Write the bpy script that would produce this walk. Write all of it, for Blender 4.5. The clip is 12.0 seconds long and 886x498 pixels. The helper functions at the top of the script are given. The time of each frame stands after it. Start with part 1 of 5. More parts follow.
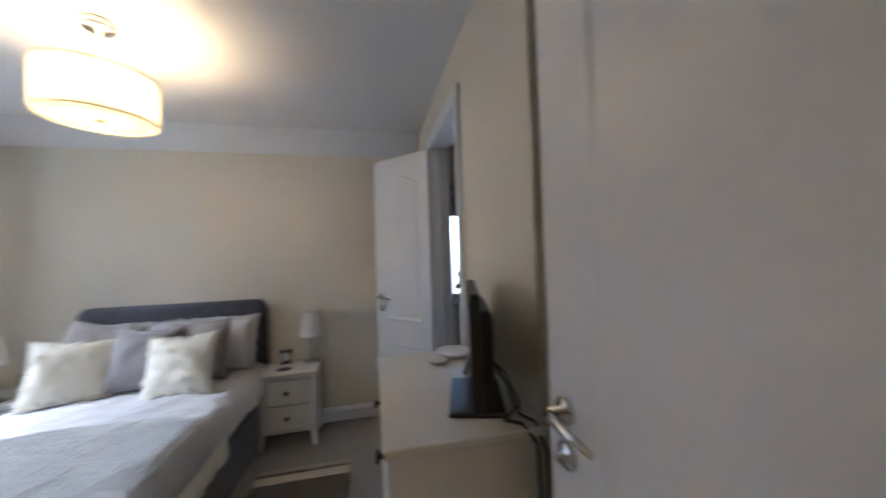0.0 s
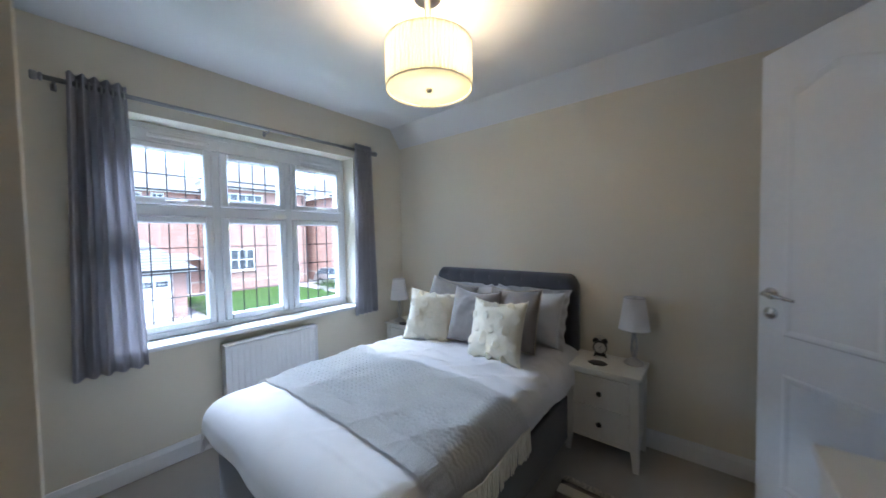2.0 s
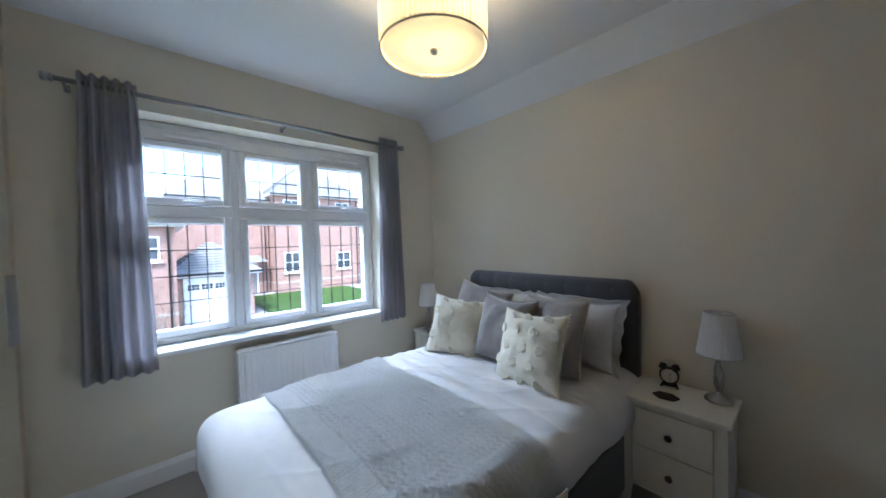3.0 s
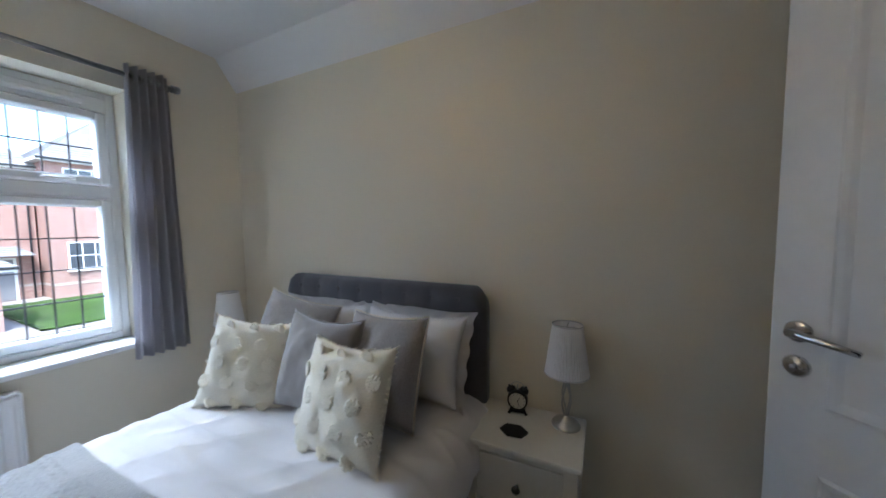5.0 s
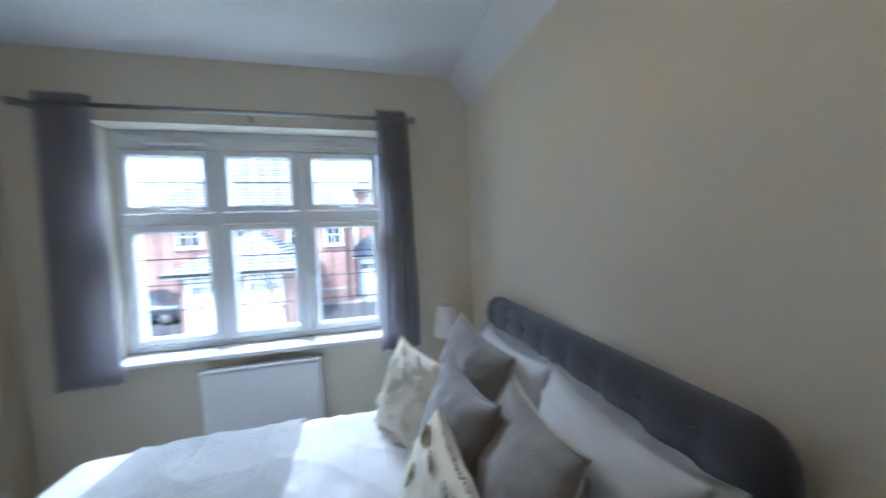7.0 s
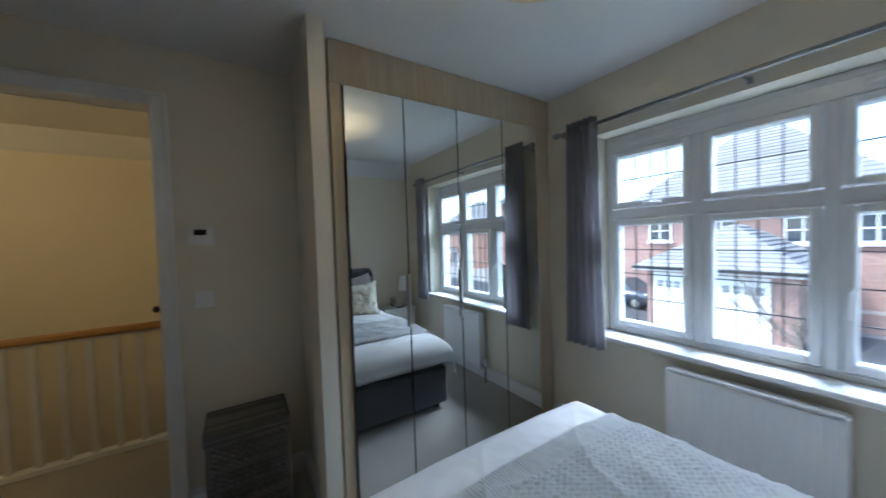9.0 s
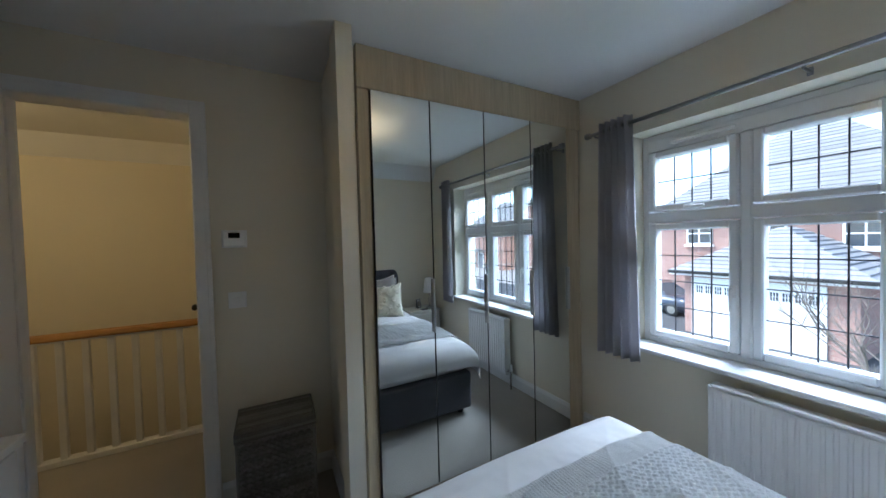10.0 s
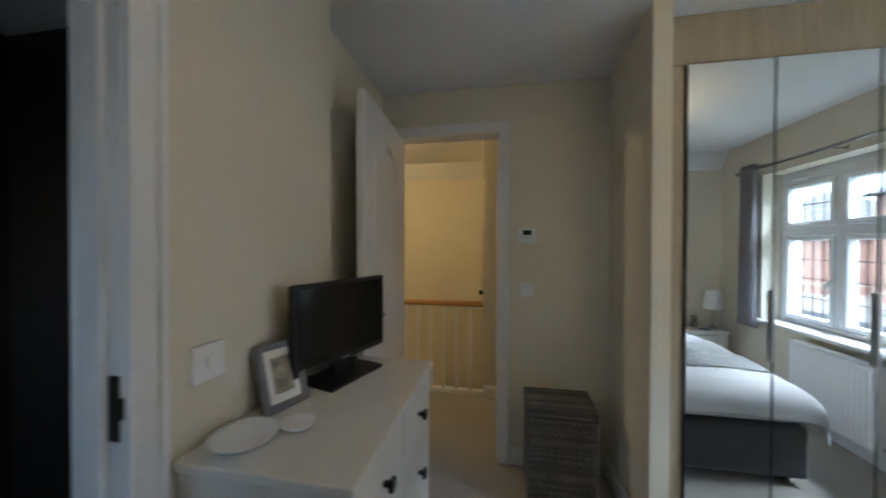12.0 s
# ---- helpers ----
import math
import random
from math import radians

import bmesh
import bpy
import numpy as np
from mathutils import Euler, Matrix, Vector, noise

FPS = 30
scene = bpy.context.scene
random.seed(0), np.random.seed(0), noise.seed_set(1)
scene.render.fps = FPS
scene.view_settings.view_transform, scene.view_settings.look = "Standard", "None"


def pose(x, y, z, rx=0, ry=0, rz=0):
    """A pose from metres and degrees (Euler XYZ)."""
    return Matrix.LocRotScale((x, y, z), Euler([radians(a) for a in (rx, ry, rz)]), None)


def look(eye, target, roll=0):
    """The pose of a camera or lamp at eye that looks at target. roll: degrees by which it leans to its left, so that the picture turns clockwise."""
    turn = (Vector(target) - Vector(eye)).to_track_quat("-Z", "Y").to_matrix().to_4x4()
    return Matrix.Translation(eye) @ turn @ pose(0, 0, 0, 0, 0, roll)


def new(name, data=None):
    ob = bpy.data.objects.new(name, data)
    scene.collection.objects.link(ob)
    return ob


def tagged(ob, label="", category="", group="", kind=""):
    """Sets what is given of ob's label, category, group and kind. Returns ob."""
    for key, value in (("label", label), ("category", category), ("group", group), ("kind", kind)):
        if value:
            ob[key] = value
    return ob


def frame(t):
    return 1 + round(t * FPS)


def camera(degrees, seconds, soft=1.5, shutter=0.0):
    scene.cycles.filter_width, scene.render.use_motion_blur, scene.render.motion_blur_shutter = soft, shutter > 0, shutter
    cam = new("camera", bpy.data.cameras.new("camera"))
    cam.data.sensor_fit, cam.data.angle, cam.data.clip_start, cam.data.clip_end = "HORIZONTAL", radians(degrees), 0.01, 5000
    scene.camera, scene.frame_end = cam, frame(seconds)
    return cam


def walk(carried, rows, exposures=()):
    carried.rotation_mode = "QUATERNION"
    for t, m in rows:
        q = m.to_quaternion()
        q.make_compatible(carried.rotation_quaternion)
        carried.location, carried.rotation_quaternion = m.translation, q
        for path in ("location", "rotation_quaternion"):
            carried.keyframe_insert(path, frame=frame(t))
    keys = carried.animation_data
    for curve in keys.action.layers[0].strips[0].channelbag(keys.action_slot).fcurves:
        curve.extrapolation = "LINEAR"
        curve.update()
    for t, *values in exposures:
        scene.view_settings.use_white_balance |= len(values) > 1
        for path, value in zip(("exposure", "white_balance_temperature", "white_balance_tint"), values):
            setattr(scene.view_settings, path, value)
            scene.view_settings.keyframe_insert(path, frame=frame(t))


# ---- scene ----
cam = camera(107.6, 12.0, soft=1.5, shutter=0.5)
PATH = [
    (0, (2.525, -0.405, 1.325), (2.96, 1.547, 1.356), -1.9),
    (0.5, (2.55, -0.268, 1.318), (2.111, 1.681, 1.386), -1.3),
    (1, (2.53, -0.121, 1.339), (1.541, 1.616, 1.393), -0.8),
    (1.5, (2.439, -0.005, 1.315), (1.332, 1.661, 1.281), -0.6),
    (2, (2.393, 0.129, 1.285), (1.123, 1.672, 1.213), -1.0),
    (2.5, (2.364, 0.351, 1.283), (0.896, 1.707, 1.22), -1.5),
    (2.7, (2.342, 0.392, 1.262), (0.829, 1.699, 1.212), -1.7),
    (4.3, (2.205, 0.751, 1.274), (1.154, 2.451, 1.174), -0.3),
    (4.5, (2.181, 0.802, 1.288), (1.22, 2.552, 1.17), -0.5),
    (5, (2.166, 1.018, 1.281), (1.286, 2.809, 1.147), -0.6),
    (5.5, (2.158, 1.232, 1.316), (1.188, 2.975, 1.17), -0.7),
    (6, (2.081, 1.455, 1.289), (0.669, 2.868, 1.195), -1.4),
    (6.5, (2.038, 1.673, 1.272), (0.419, 2.846, 1.217), -1.9),
    (7, (2.075, 1.667, 1.372), (0.140, 2.156, 1.246), -2.0),
    (7.2, (2.092, 1.710, 1.376), (0.120, 1.825, 1.258), -1.8),
    (7.5, (2.081, 1.826, 1.355), (0.123, 1.425, 1.279), -1.4),
    (7.7, (2.045, 1.826, 1.306), (0.112, 1.258, 1.287), -0.4),
    (9.3, (1.957, 1.574, 1.36), (1.009, -0.186, 1.316), -1.7),
    (9.5, (1.943, 1.577, 1.342), (1.009, -0.191, 1.32), -1.4),
    (10, (1.962, 1.573, 1.372), (1.023, -0.192, 1.321), -1.5),
    (10.5, (1.967, 1.576, 1.367), (1.029, -0.19, 1.32), -1.0),
    (11, (1.995, 1.556, 1.328), (1.37, -0.344, 1.302), -0.8),
    (11.3, (2.03, 1.547, 1.294), (1.804, -0.44, 1.313), -0.5),
    (11.5, (2.055, 1.535, 1.33), (2.098, -0.465, 1.333), -0.4),
    (12, (2.275, 1.55, 1.346), (2.637, -0.417, 1.328), 0.2),
]
walk(cam, [(t, look(eye, target, roll)) for t, eye, target, roll in PATH],
     exposures=[(0.0, 4.60, 5800, 18), (0.5, 4.65, 5550, 12), (1.0, 4.50, 5550, 12), (2.0, 4.20, 5500, 13), (2.7, 3.98, 5500, 12), (4.3, 3.90, 5650, 11), (5.0, 3.97, 5700, 13), (5.5, 4.13, 5550, 11), (6.0, 4.20, 5350, 10), (7.0, 4.08, 5350, 10), (7.7, 3.78, 5400, 10), (9.3, 3.54, 5550, 9), (10.5, 3.58, 5600, 9), (11.0, 3.82, 5550, 9), (11.5, 3.96, 5850, 10), (12.0, 4.18, 5950, 9)])

# ---- world, sun and lamps ----
world = bpy.data.worlds.new("world")
scene.world = world
world.use_nodes = True
wn = world.node_tree.nodes
sky = wn.new("ShaderNodeTexSky")
sky.sky_type = 'NISHITA'
sky.sun_disc = False
sky.sun_elevation = radians(52)
sky.sun_rotation = radians(132)
sky.dust_density = 1.0
sky.air_density = 1.0
wn["Background"].inputs["Strength"].default_value = 0.065
world.node_tree.links.new(sky.outputs["Color"], wn["Background"].inputs["Color"])

sun = new("sun", bpy.data.lights.new("sun", "SUN"))
sun.data.energy, sun.data.angle, sun.data.color = 0.75, radians(20), (1.0, 0.97, 0.92)
sun.matrix_world = look((9, -8, 18), (0, 0, 0))


# added area lamp, out of view above the window: extra light for the sky's
sky_fill = new("sky_fill_lamp", bpy.data.lights.new("sky_fill_lamp", "AREA"))
sky_fill.data.shape, sky_fill.data.size, sky_fill.data.size_y = 'RECTANGLE', 3.0, 1.3
sky_fill.data.energy, sky_fill.data.color = 66.0, (0.82, 0.91, 1.0)
sky_fill.matrix_world = look((-2.3, 1.10, 3.45), (1.0, 1.2, 0.5))


def bulb(name, place, watts, colour, radius):
    ob = new(name, bpy.data.lights.new(name, "POINT"))
    ob.data.energy, ob.data.color, ob.data.shadow_soft_size = watts, colour, radius
    ob.location = place
    return ob


# ---- materials ----
def material(name, base, rough=0.6, grain=60.0, vary=0.06, bump=0.1, depth=0.002, metal=0.0, stain=2.0, stains=0.06,
             stretch=(1, 1, 1), sheen=0.0, coat=0.0, island=0.0, piece=0.0):
    m = bpy.data.materials.new(name)
    m.use_nodes = True
    t, n = m.node_tree, m.node_tree.nodes
    b = n["Principled BSDF"]
    b.inputs["Roughness"].default_value = rough
    b.inputs["Metallic"].default_value = metal
    b.inputs["Sheen Weight"].default_value = sheen
    b.inputs["Coat Weight"].default_value = coat
    co = n.new("ShaderNodeTexCoord")
    mp = n.new("ShaderNodeMapping")
    mp.inputs["Scale"].default_value = stretch
    t.links.new(co.outputs["Object"], mp.inputs["Vector"])
    fine = n.new("ShaderNodeTexNoise")
    fine.inputs["Scale"].default_value, fine.inputs["Detail"].default_value = grain, 4.0
    wide = n.new("ShaderNodeTexNoise")
    wide.inputs["Scale"].default_value, wide.inputs["Detail"].default_value = stain, 3.0
    t.links.new(mp.outputs["Vector"], fine.inputs["Vector"])
    t.links.new(mp.outputs["Vector"], wide.inputs["Vector"])

    def ranged(socket, amount):
        r = n.new("ShaderNodeMapRange")
        r.inputs["From Min"].default_value, r.inputs["From Max"].default_value = 0.25, 0.75
        r.inputs["To Min"].default_value, r.inputs["To Max"].default_value = 1 - amount, 1 + amount
        t.links.new(socket, r.inputs["Value"])
        return r.outputs["Result"]

    def times(a, c):
        k = n.new("ShaderNodeMath")
        k.operation = 'MULTIPLY'
        t.links.new(a, k.inputs[0])
        t.links.new(c, k.inputs[1])
        return k.outputs[0]
    v = times(ranged(fine.outputs["Fac"], vary), ranged(wide.outputs["Fac"], stains))
    if piece:
        info = n.new("ShaderNodeObjectInfo")
        v = times(v, ranged(info.outputs["Random"], piece))
    if island:
        geo = n.new("ShaderNodeNewGeometry")
        v = times(v, ranged(geo.outputs["Random Per Island"], island))
    mix = n.new("ShaderNodeVectorMath")
    mix.operation = 'SCALE'
    mix.inputs[0].default_value = base
    t.links.new(v, mix.inputs["Scale"])
    t.links.new(mix.outputs["Vector"], b.inputs["Base Color"])
    if bump:
        bp = n.new("ShaderNodeBump")
        bp.inputs["Strength"].default_value, bp.inputs["Distance"].default_value = bump, depth
        t.links.new(fine.outputs["Fac"], bp.inputs["Height"])
        t.links.new(bp.outputs["Normal"], b.inputs["Normal"])
    return m


def mirror_material():
    m = bpy.data.materials.new("mirror_glass")
    m.use_nodes = True
    b = m.node_tree.nodes["Principled BSDF"]
    b.inputs["Base Color"].default_value = (0.80, 0.83, 0.82, 1)
    b.inputs["Metallic"].default_value, b.inputs["Roughness"].default_value = 1.0, 0.015
    return m


def glass_material():
    m = bpy.data.materials.new("window_glass")
    m.use_nodes = True
    t, n = m.node_tree, m.node_tree.nodes
    n.remove(n["Principled BSDF"])
    clear, gloss, mix = n.new("ShaderNodeBsdfTransparent"), n.new("ShaderNodeBsdfGlossy"), n.new("ShaderNodeMixShader")
    clear.inputs["Color"].default_value = (0.96, 0.98, 0.97, 1)
    gloss.inputs["Roughness"].default_value = 0.02
    mix.inputs["Fac"].default_value = 0.05
    t.links.new(clear.outputs[0], mix.inputs[1])
    t.links.new(gloss.outputs[0], mix.inputs[2])
    t.links.new(mix.outputs[0], n["Material Output"].inputs["Surface"])
    return m


def shade_material(name, base, through_share, glow=0.0):
    m = bpy.data.materials.new(name)
    m.use_nodes = True
    t, n = m.node_tree, m.node_tree.nodes
    n.remove(n["Principled BSDF"])
    d, tr, mix = n.new("ShaderNodeBsdfDiffuse"), n.new("ShaderNodeBsdfTranslucent"), n.new("ShaderNodeMixShader")
    d.inputs["Color"].default_value = tr.inputs["Color"].default_value = base
    mix.inputs["Fac"].default_value = through_share
    t.links.new(d.outputs[0], mix.inputs[1])
    t.links.new(tr.outputs[0], mix.inputs[2])
    out = mix.outputs[0]
    if glow:
        em, add = n.new("ShaderNodeEmission"), n.new("ShaderNodeAddShader")
        em.inputs["Color"].default_value, em.inputs["Strength"].default_value = (1.0, 0.80, 0.48, 1), glow
        t.links.new(out, add.inputs[0])
        t.links.new(em.outputs[0], add.inputs[1])
        out = add.outputs[0]
    t.links.new(out, n["Material Output"].inputs["Surface"])
    return m


M = dict(
    wall=material("cream_wall_paint", (0.75, 0.697, 0.575), 0.75, 180, 0.015, 0.12, 0.001, stain=0.9, stains=0.03),
    ceiling=material("white_ceiling_paint", (0.80, 0.80, 0.80), 0.85, 150, 0.015, 0.15, 0.001, stain=0.8, stains=0.02),
    trim=material("white_gloss_paint", (0.80, 0.80, 0.79), 0.35, 40, 0.015, 0.05, 0.001, stain=3, stains=0.03),
    carpet=material("grey_carpet", (0.38, 0.35, 0.31), 0.97, 260, 0.35, 0.9, 0.006, stain=2.5, stains=0.10, sheen=0.3),
    upvc=material("white_upvc", (0.80, 0.82, 0.84), 0.28, 20, 0.01, 0.0, stain=4, stains=0.02),
    lead=material("window_lead", (0.07, 0.07, 0.075), 0.5, 80, 0.1, 0.1, metal=0.4),
    oak=material("washed_oak_board", (0.46, 0.38, 0.26), 0.45, 24, 0.10, 0.1, 0.001, stain=5, stains=0.12, stretch=(5, 5, 0.35)),
    steel=material("brushed_steel", (0.52, 0.51, 0.49), 0.28, 90, 0.06, 0.03, metal=1.0),
    rodmetal=material("dark_satin_steel", (0.36, 0.36, 0.365), 0.3, 90, 0.06, 0.03, metal=1.0),
    chrome=material("chrome", (0.62, 0.62, 0.62), 0.12, 50, 0.03, 0.0, metal=1.0),
    curtain=material("grey_curtain_cloth", (0.50, 0.485, 0.51), 0.9, 500, 0.12, 0.25, 0.001, stain=4, stains=0.05, sheen=0.2),
    radiator=material("white_radiator_enamel", (0.80, 0.80, 0.80), 0.3, 30, 0.01, 0.02, stain=3, stains=0.02),
    furniture=material("white_painted_wood", (0.74, 0.72, 0.66), 0.4, 45, 0.02, 0.05, 0.001, stain=3, stains=0.03, stretch=(1, 1, 0.3)),
    chest=material("white_lacquered_board", (0.74, 0.72, 0.66), 0.35, 45, 0.015, 0.03, 0.001, stain=3, stains=0.02),
    upholstery=material("charcoal_upholstery", (0.070, 0.070, 0.080), 0.95, 700, 0.25, 0.4, 0.0015, stain=5, stains=0.12, sheen=0.35),
    linen=material("white_bed_linen", (0.65, 0.638, 0.635), 0.9, 420, 0.03, 0.2, 0.001, stain=6, stains=0.03, sheen=0.1),
    throw=material("grey_woven_throw", (0.64, 0.64, 0.63), 0.95, 260, 0.16, 0.6, 0.003, stain=8, stains=0.06, sheen=0.2),
    greylinen=material("grey_linen_cushion", (0.30, 0.275, 0.26), 0.95, 420, 0.25, 0.5, 0.0015, stain=10, stains=0.10, stretch=(1, 1, 0.3), sheen=0.2),
    velvet=material("taupe_plain_cushion", (0.225, 0.205, 0.195), 0.9, 500, 0.12, 0.3, 0.001, stain=6, stains=0.10, sheen=0.5),
    cream=material("cream_tufted_cotton", (0.74, 0.70, 0.58), 0.95, 240, 0.10, 0.6, 0.003, stain=8, stains=0.05, sheen=0.2),
    black=material("black_plastic", (0.012, 0.012, 0.013), 0.35, 60, 0.1, 0.03),
    screen=material("television_screen", (0.003, 0.003, 0.0035), 0.12, 60, 0.05, 0.0),
    darkmetal=material("dark_knob_metal", (0.05, 0.048, 0.045), 0.35, 60, 0.1, 0.0, metal=0.8),
    whiteplastic=material("white_plastic", (0.85, 0.85, 0.84), 0.35, 40, 0.01, 0.0),
    wicker=material("grey_wicker", (0.165, 0.16, 0.155), 0.8, 160, 0.25, 0.4, 0.002, stain=10, stains=0.2, piece=0.25, island=0.25),
    handrail=material("varnished_oak_rail", (0.42, 0.22, 0.07), 0.35, 30, 0.15, 0.1, 0.001, stain=4, stains=0.15, stretch=(0.4, 4, 4)),
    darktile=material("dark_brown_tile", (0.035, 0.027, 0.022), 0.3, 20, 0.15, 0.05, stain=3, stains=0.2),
    rugbeige=material("beige_rug_wool", (0.30, 0.26, 0.22), 0.97, 200, 0.3, 0.9, 0.006, stain=6, stains=0.12),
    rugcream=material("cream_rug_wool", (0.66, 0.60, 0.50), 0.97, 200, 0.2, 0.9, 0.006, stain=6, stains=0.10),
    paper=material("photo_mount_card", (0.78, 0.77, 0.74), 0.7, 40, 0.01, 0.0),
    photo=material("faded_photograph", (0.28, 0.24, 0.16), 0.35, 35, 0.5, 0.0, stain=22, stains=0.7),
    greyframe=material("grey_wood_frame", (0.20, 0.20, 0.21), 0.5, 60, 0.15, 0.1, stain=8, stains=0.1),
    clockface=material("clock_face_card", (0.75, 0.73, 0.66), 0.5, 40, 0.02, 0.0),
    brick=material("red_brick", (0.38, 0.15, 0.095), 0.9, 60, 0.2, 0.3, 0.004, stain=0.8, stains=0.12, piece=0.15, island=0.22),
    mortar=material("pale_mortar", (0.42, 0.36, 0.31), 0.95, 90, 0.15, 0.3, 0.003, stain=1.5, stains=0.1),
    rooftile=material("grey_roof_tile", (0.22, 0.215, 0.215), 0.85, 30, 0.15, 0.2, 0.004, stain=0.7, stains=0.15, island=0.12, piece=0.12),
    asphalt=material("asphalt", (0.06, 0.06, 0.062), 0.9, 60, 0.3, 0.4, 0.006, stain=0.5, stains=0.2),
    paving=material("grey_block_paving", (0.27, 0.25, 0.235), 0.9, 25, 0.2, 0.3, 0.005, stain=0.8, stains=0.15),
    grass=material("lawn_grass", (0.085, 0.17, 0.03), 0.95, 40, 0.4, 0.8, 0.02, stain=0.9, stains=0.25),
    bark=material("bare_bark", (0.16, 0.13, 0.11), 0.9, 60, 0.3, 0.4, 0.004, stain=3, stains=0.2),
    leaf=material("shrub_leaf", (0.06, 0.10, 0.03), 0.7, 60, 0.3, 0.1, island=0.4),
    carpaint=material("dark_blue_car_paint", (0.03, 0.04, 0.06), 0.25, 20, 0.05, 0.0, coat=0.6),
    rubber=material("tyre_rubber", (0.02, 0.02, 0.02), 0.8, 60, 0.2, 0.1),
    darkglass=material("dark_house_glass", (0.05, 0.06, 0.07), 0.08, 20, 0.2, 0.0, stain=0.6, stains=0.4),
    fascia=material("white_fascia_paint", (0.78, 0.78, 0.77), 0.4, 20, 0.02, 0.0, stain=1, stains=0.04),
    mirror=mirror_material(),
    glass=glass_material(),
    drum=shade_material("pleated_drum_fabric", (0.74, 0.66, 0.48, 1), 0.22, 0.012),
    diffuser=shade_material("frosted_diffuser", (0.80, 0.76, 0.62, 1), 0.35, 0.02),
    lampshade=shade_material("white_pleated_shade", (0.86, 0.85, 0.84, 1), 0.22),
)


# ---- mesh helpers ----
def part(name, bm, mat, parent=None, label="", smooth=False):
    me = bpy.data.meshes.new(name)
    bmesh.ops.recalc_face_normals(bm, faces=bm.faces[:])
    bm.to_mesh(me)
    bm.free()
    if smooth:
        for p in me.polygons:
            p.use_smooth = True
    me.materials.append(M[mat])
    ob = new(name, me)
    if parent is not None:
        ob.parent = parent
    if label:
        ob["label"] = label
    return ob


def thing(name, label, category, group="", kind="", at=(0, 0, 0)):
    ob = new(name)
    ob.location = at
    return tagged(ob, label, category, group, kind)


def box(bm, x0, x1, y0, y1, z0, z1, bevel=0.0, seg=1):
    vs = bmesh.ops.create_cube(bm, size=1.0, matrix=Matrix.LocRotScale(
        ((x0 + x1) / 2, (y0 + y1) / 2, (z0 + z1) / 2), None, (abs(x1 - x0), abs(y1 - y0), abs(z1 - z0))))["verts"]
    if bevel:
        es = list({e for v in vs for e in v.link_edges})
        bmesh.ops.bevel(bm, geom=es, offset=bevel, segments=seg, affect='EDGES', profile=0.5)
    return bm


def boxes(*specs, bevel=0.0):
    bm = bmesh.new()
    for s in specs:
        box(bm, *s, bevel=bevel)
    return bm


def lathe(profile, seg=24, bm=None, at=(0, 0, 0)):
    """A turned shape from (radius, height) pairs."""
    bm = bm or bmesh.new()
    rings = []
    for r, z in profile:
        rings.append([bm.verts.new((at[0] + r * math.cos(2 * math.pi * i / seg), at[1] + r * math.sin(2 * math.pi * i / seg), at[2] + z))
                      for i in range(seg)])
    for a, b in zip(rings, rings[1:]):
        for i in range(seg):
            bm.faces.new((a[i], a[(i + 1) % seg], b[(i + 1) % seg], b[i]))
    bm.faces.new(rings[0][::-1])
    bm.faces.new(rings[-1])
    return bm


def tube(points, radius, seg=8, bm=None):
    """A round bar along points; radius may be one number or one for each point."""
    bm = bm or bmesh.new()
    pts = [Vector(p) for p in points]
    rad = radius if isinstance(radius, (list, tuple)) else [radius] * len(pts)
    rings = []
    for i, p in enumerate(pts):
        d = (pts[min(i + 1, len(pts) - 1)] - pts[max(i - 1, 0)]).normalized()
        q = d.to_track_quat('Z', 'Y')
        rings.append([bm.verts.new(p + q @ Vector((rad[i] * math.cos(2 * math.pi * k / seg), rad[i] * math.sin(2 * math.pi * k / seg), 0)))
                      for k in range(seg)])
    for a, b in zip(rings, rings[1:]):
        for k in range(seg):
            bm.faces.new((a[k], a[(k + 1) % seg], b[(k + 1) % seg], b[k]))
    bm.faces.new(rings[0][::-1])
    bm.faces.new(rings[-1])
    return bm


def prism(outline, axis, a, b, bm=None):
    """An outline of (u, v) pairs pushed along an axis from a to b."""
    bm = bm or bmesh.new()
    put = {"x": lambda w, u, v: (w, u, v), "y": lambda w, u, v: (u, w, v), "z": lambda w, u, v: (u, v, w)}[axis]
    lo = [bm.verts.new(put(a, u, v)) for u, v in outline]
    hi = [bm.verts.new(put(b, u, v)) for u, v in outline]
    n = len(outline)
    bm.faces.new(lo)
    bm.faces.new(hi[::-1])
    for i in range(n):
        bm.faces.new((lo[i], hi[i], hi[(i + 1) % n], lo[(i + 1) % n]))
    return bm


def grid_mesh(nu, nv, f, bm=None):
    bm = bm or bmesh.new()
    vs = [[bm.verts.new(f(i / nu, j / nv)) for j in range(nv + 1)] for i in range(nu + 1)]
    for i in range(nu):
        for j in range(nv):
            bm.faces.new((vs[i][j], vs[i + 1][j], vs[i + 1][j + 1], vs[i][j + 1]))
    return bm


def structure(name, bm, mat, label, category):
    return tagged(part(name, bm, mat), label, category, kind="structure")


# ---- the room: window wall x = 0, wardrobe front y = 0, headboard wall y = YH ----
H, YH, XR, YB = 2.335, 2.385, 2.945, -0.49
WY0, WY1, WZ0, WZ1 = 0.342, 1.830, 0.705, 1.985
DX0, DX1, DZ = 2.300, 2.945, 2.045
EY0, EY1 = 1.082, 1.760
SZ, SY = 2.150, 2.255   # sloped ceiling strip over the headboard wall

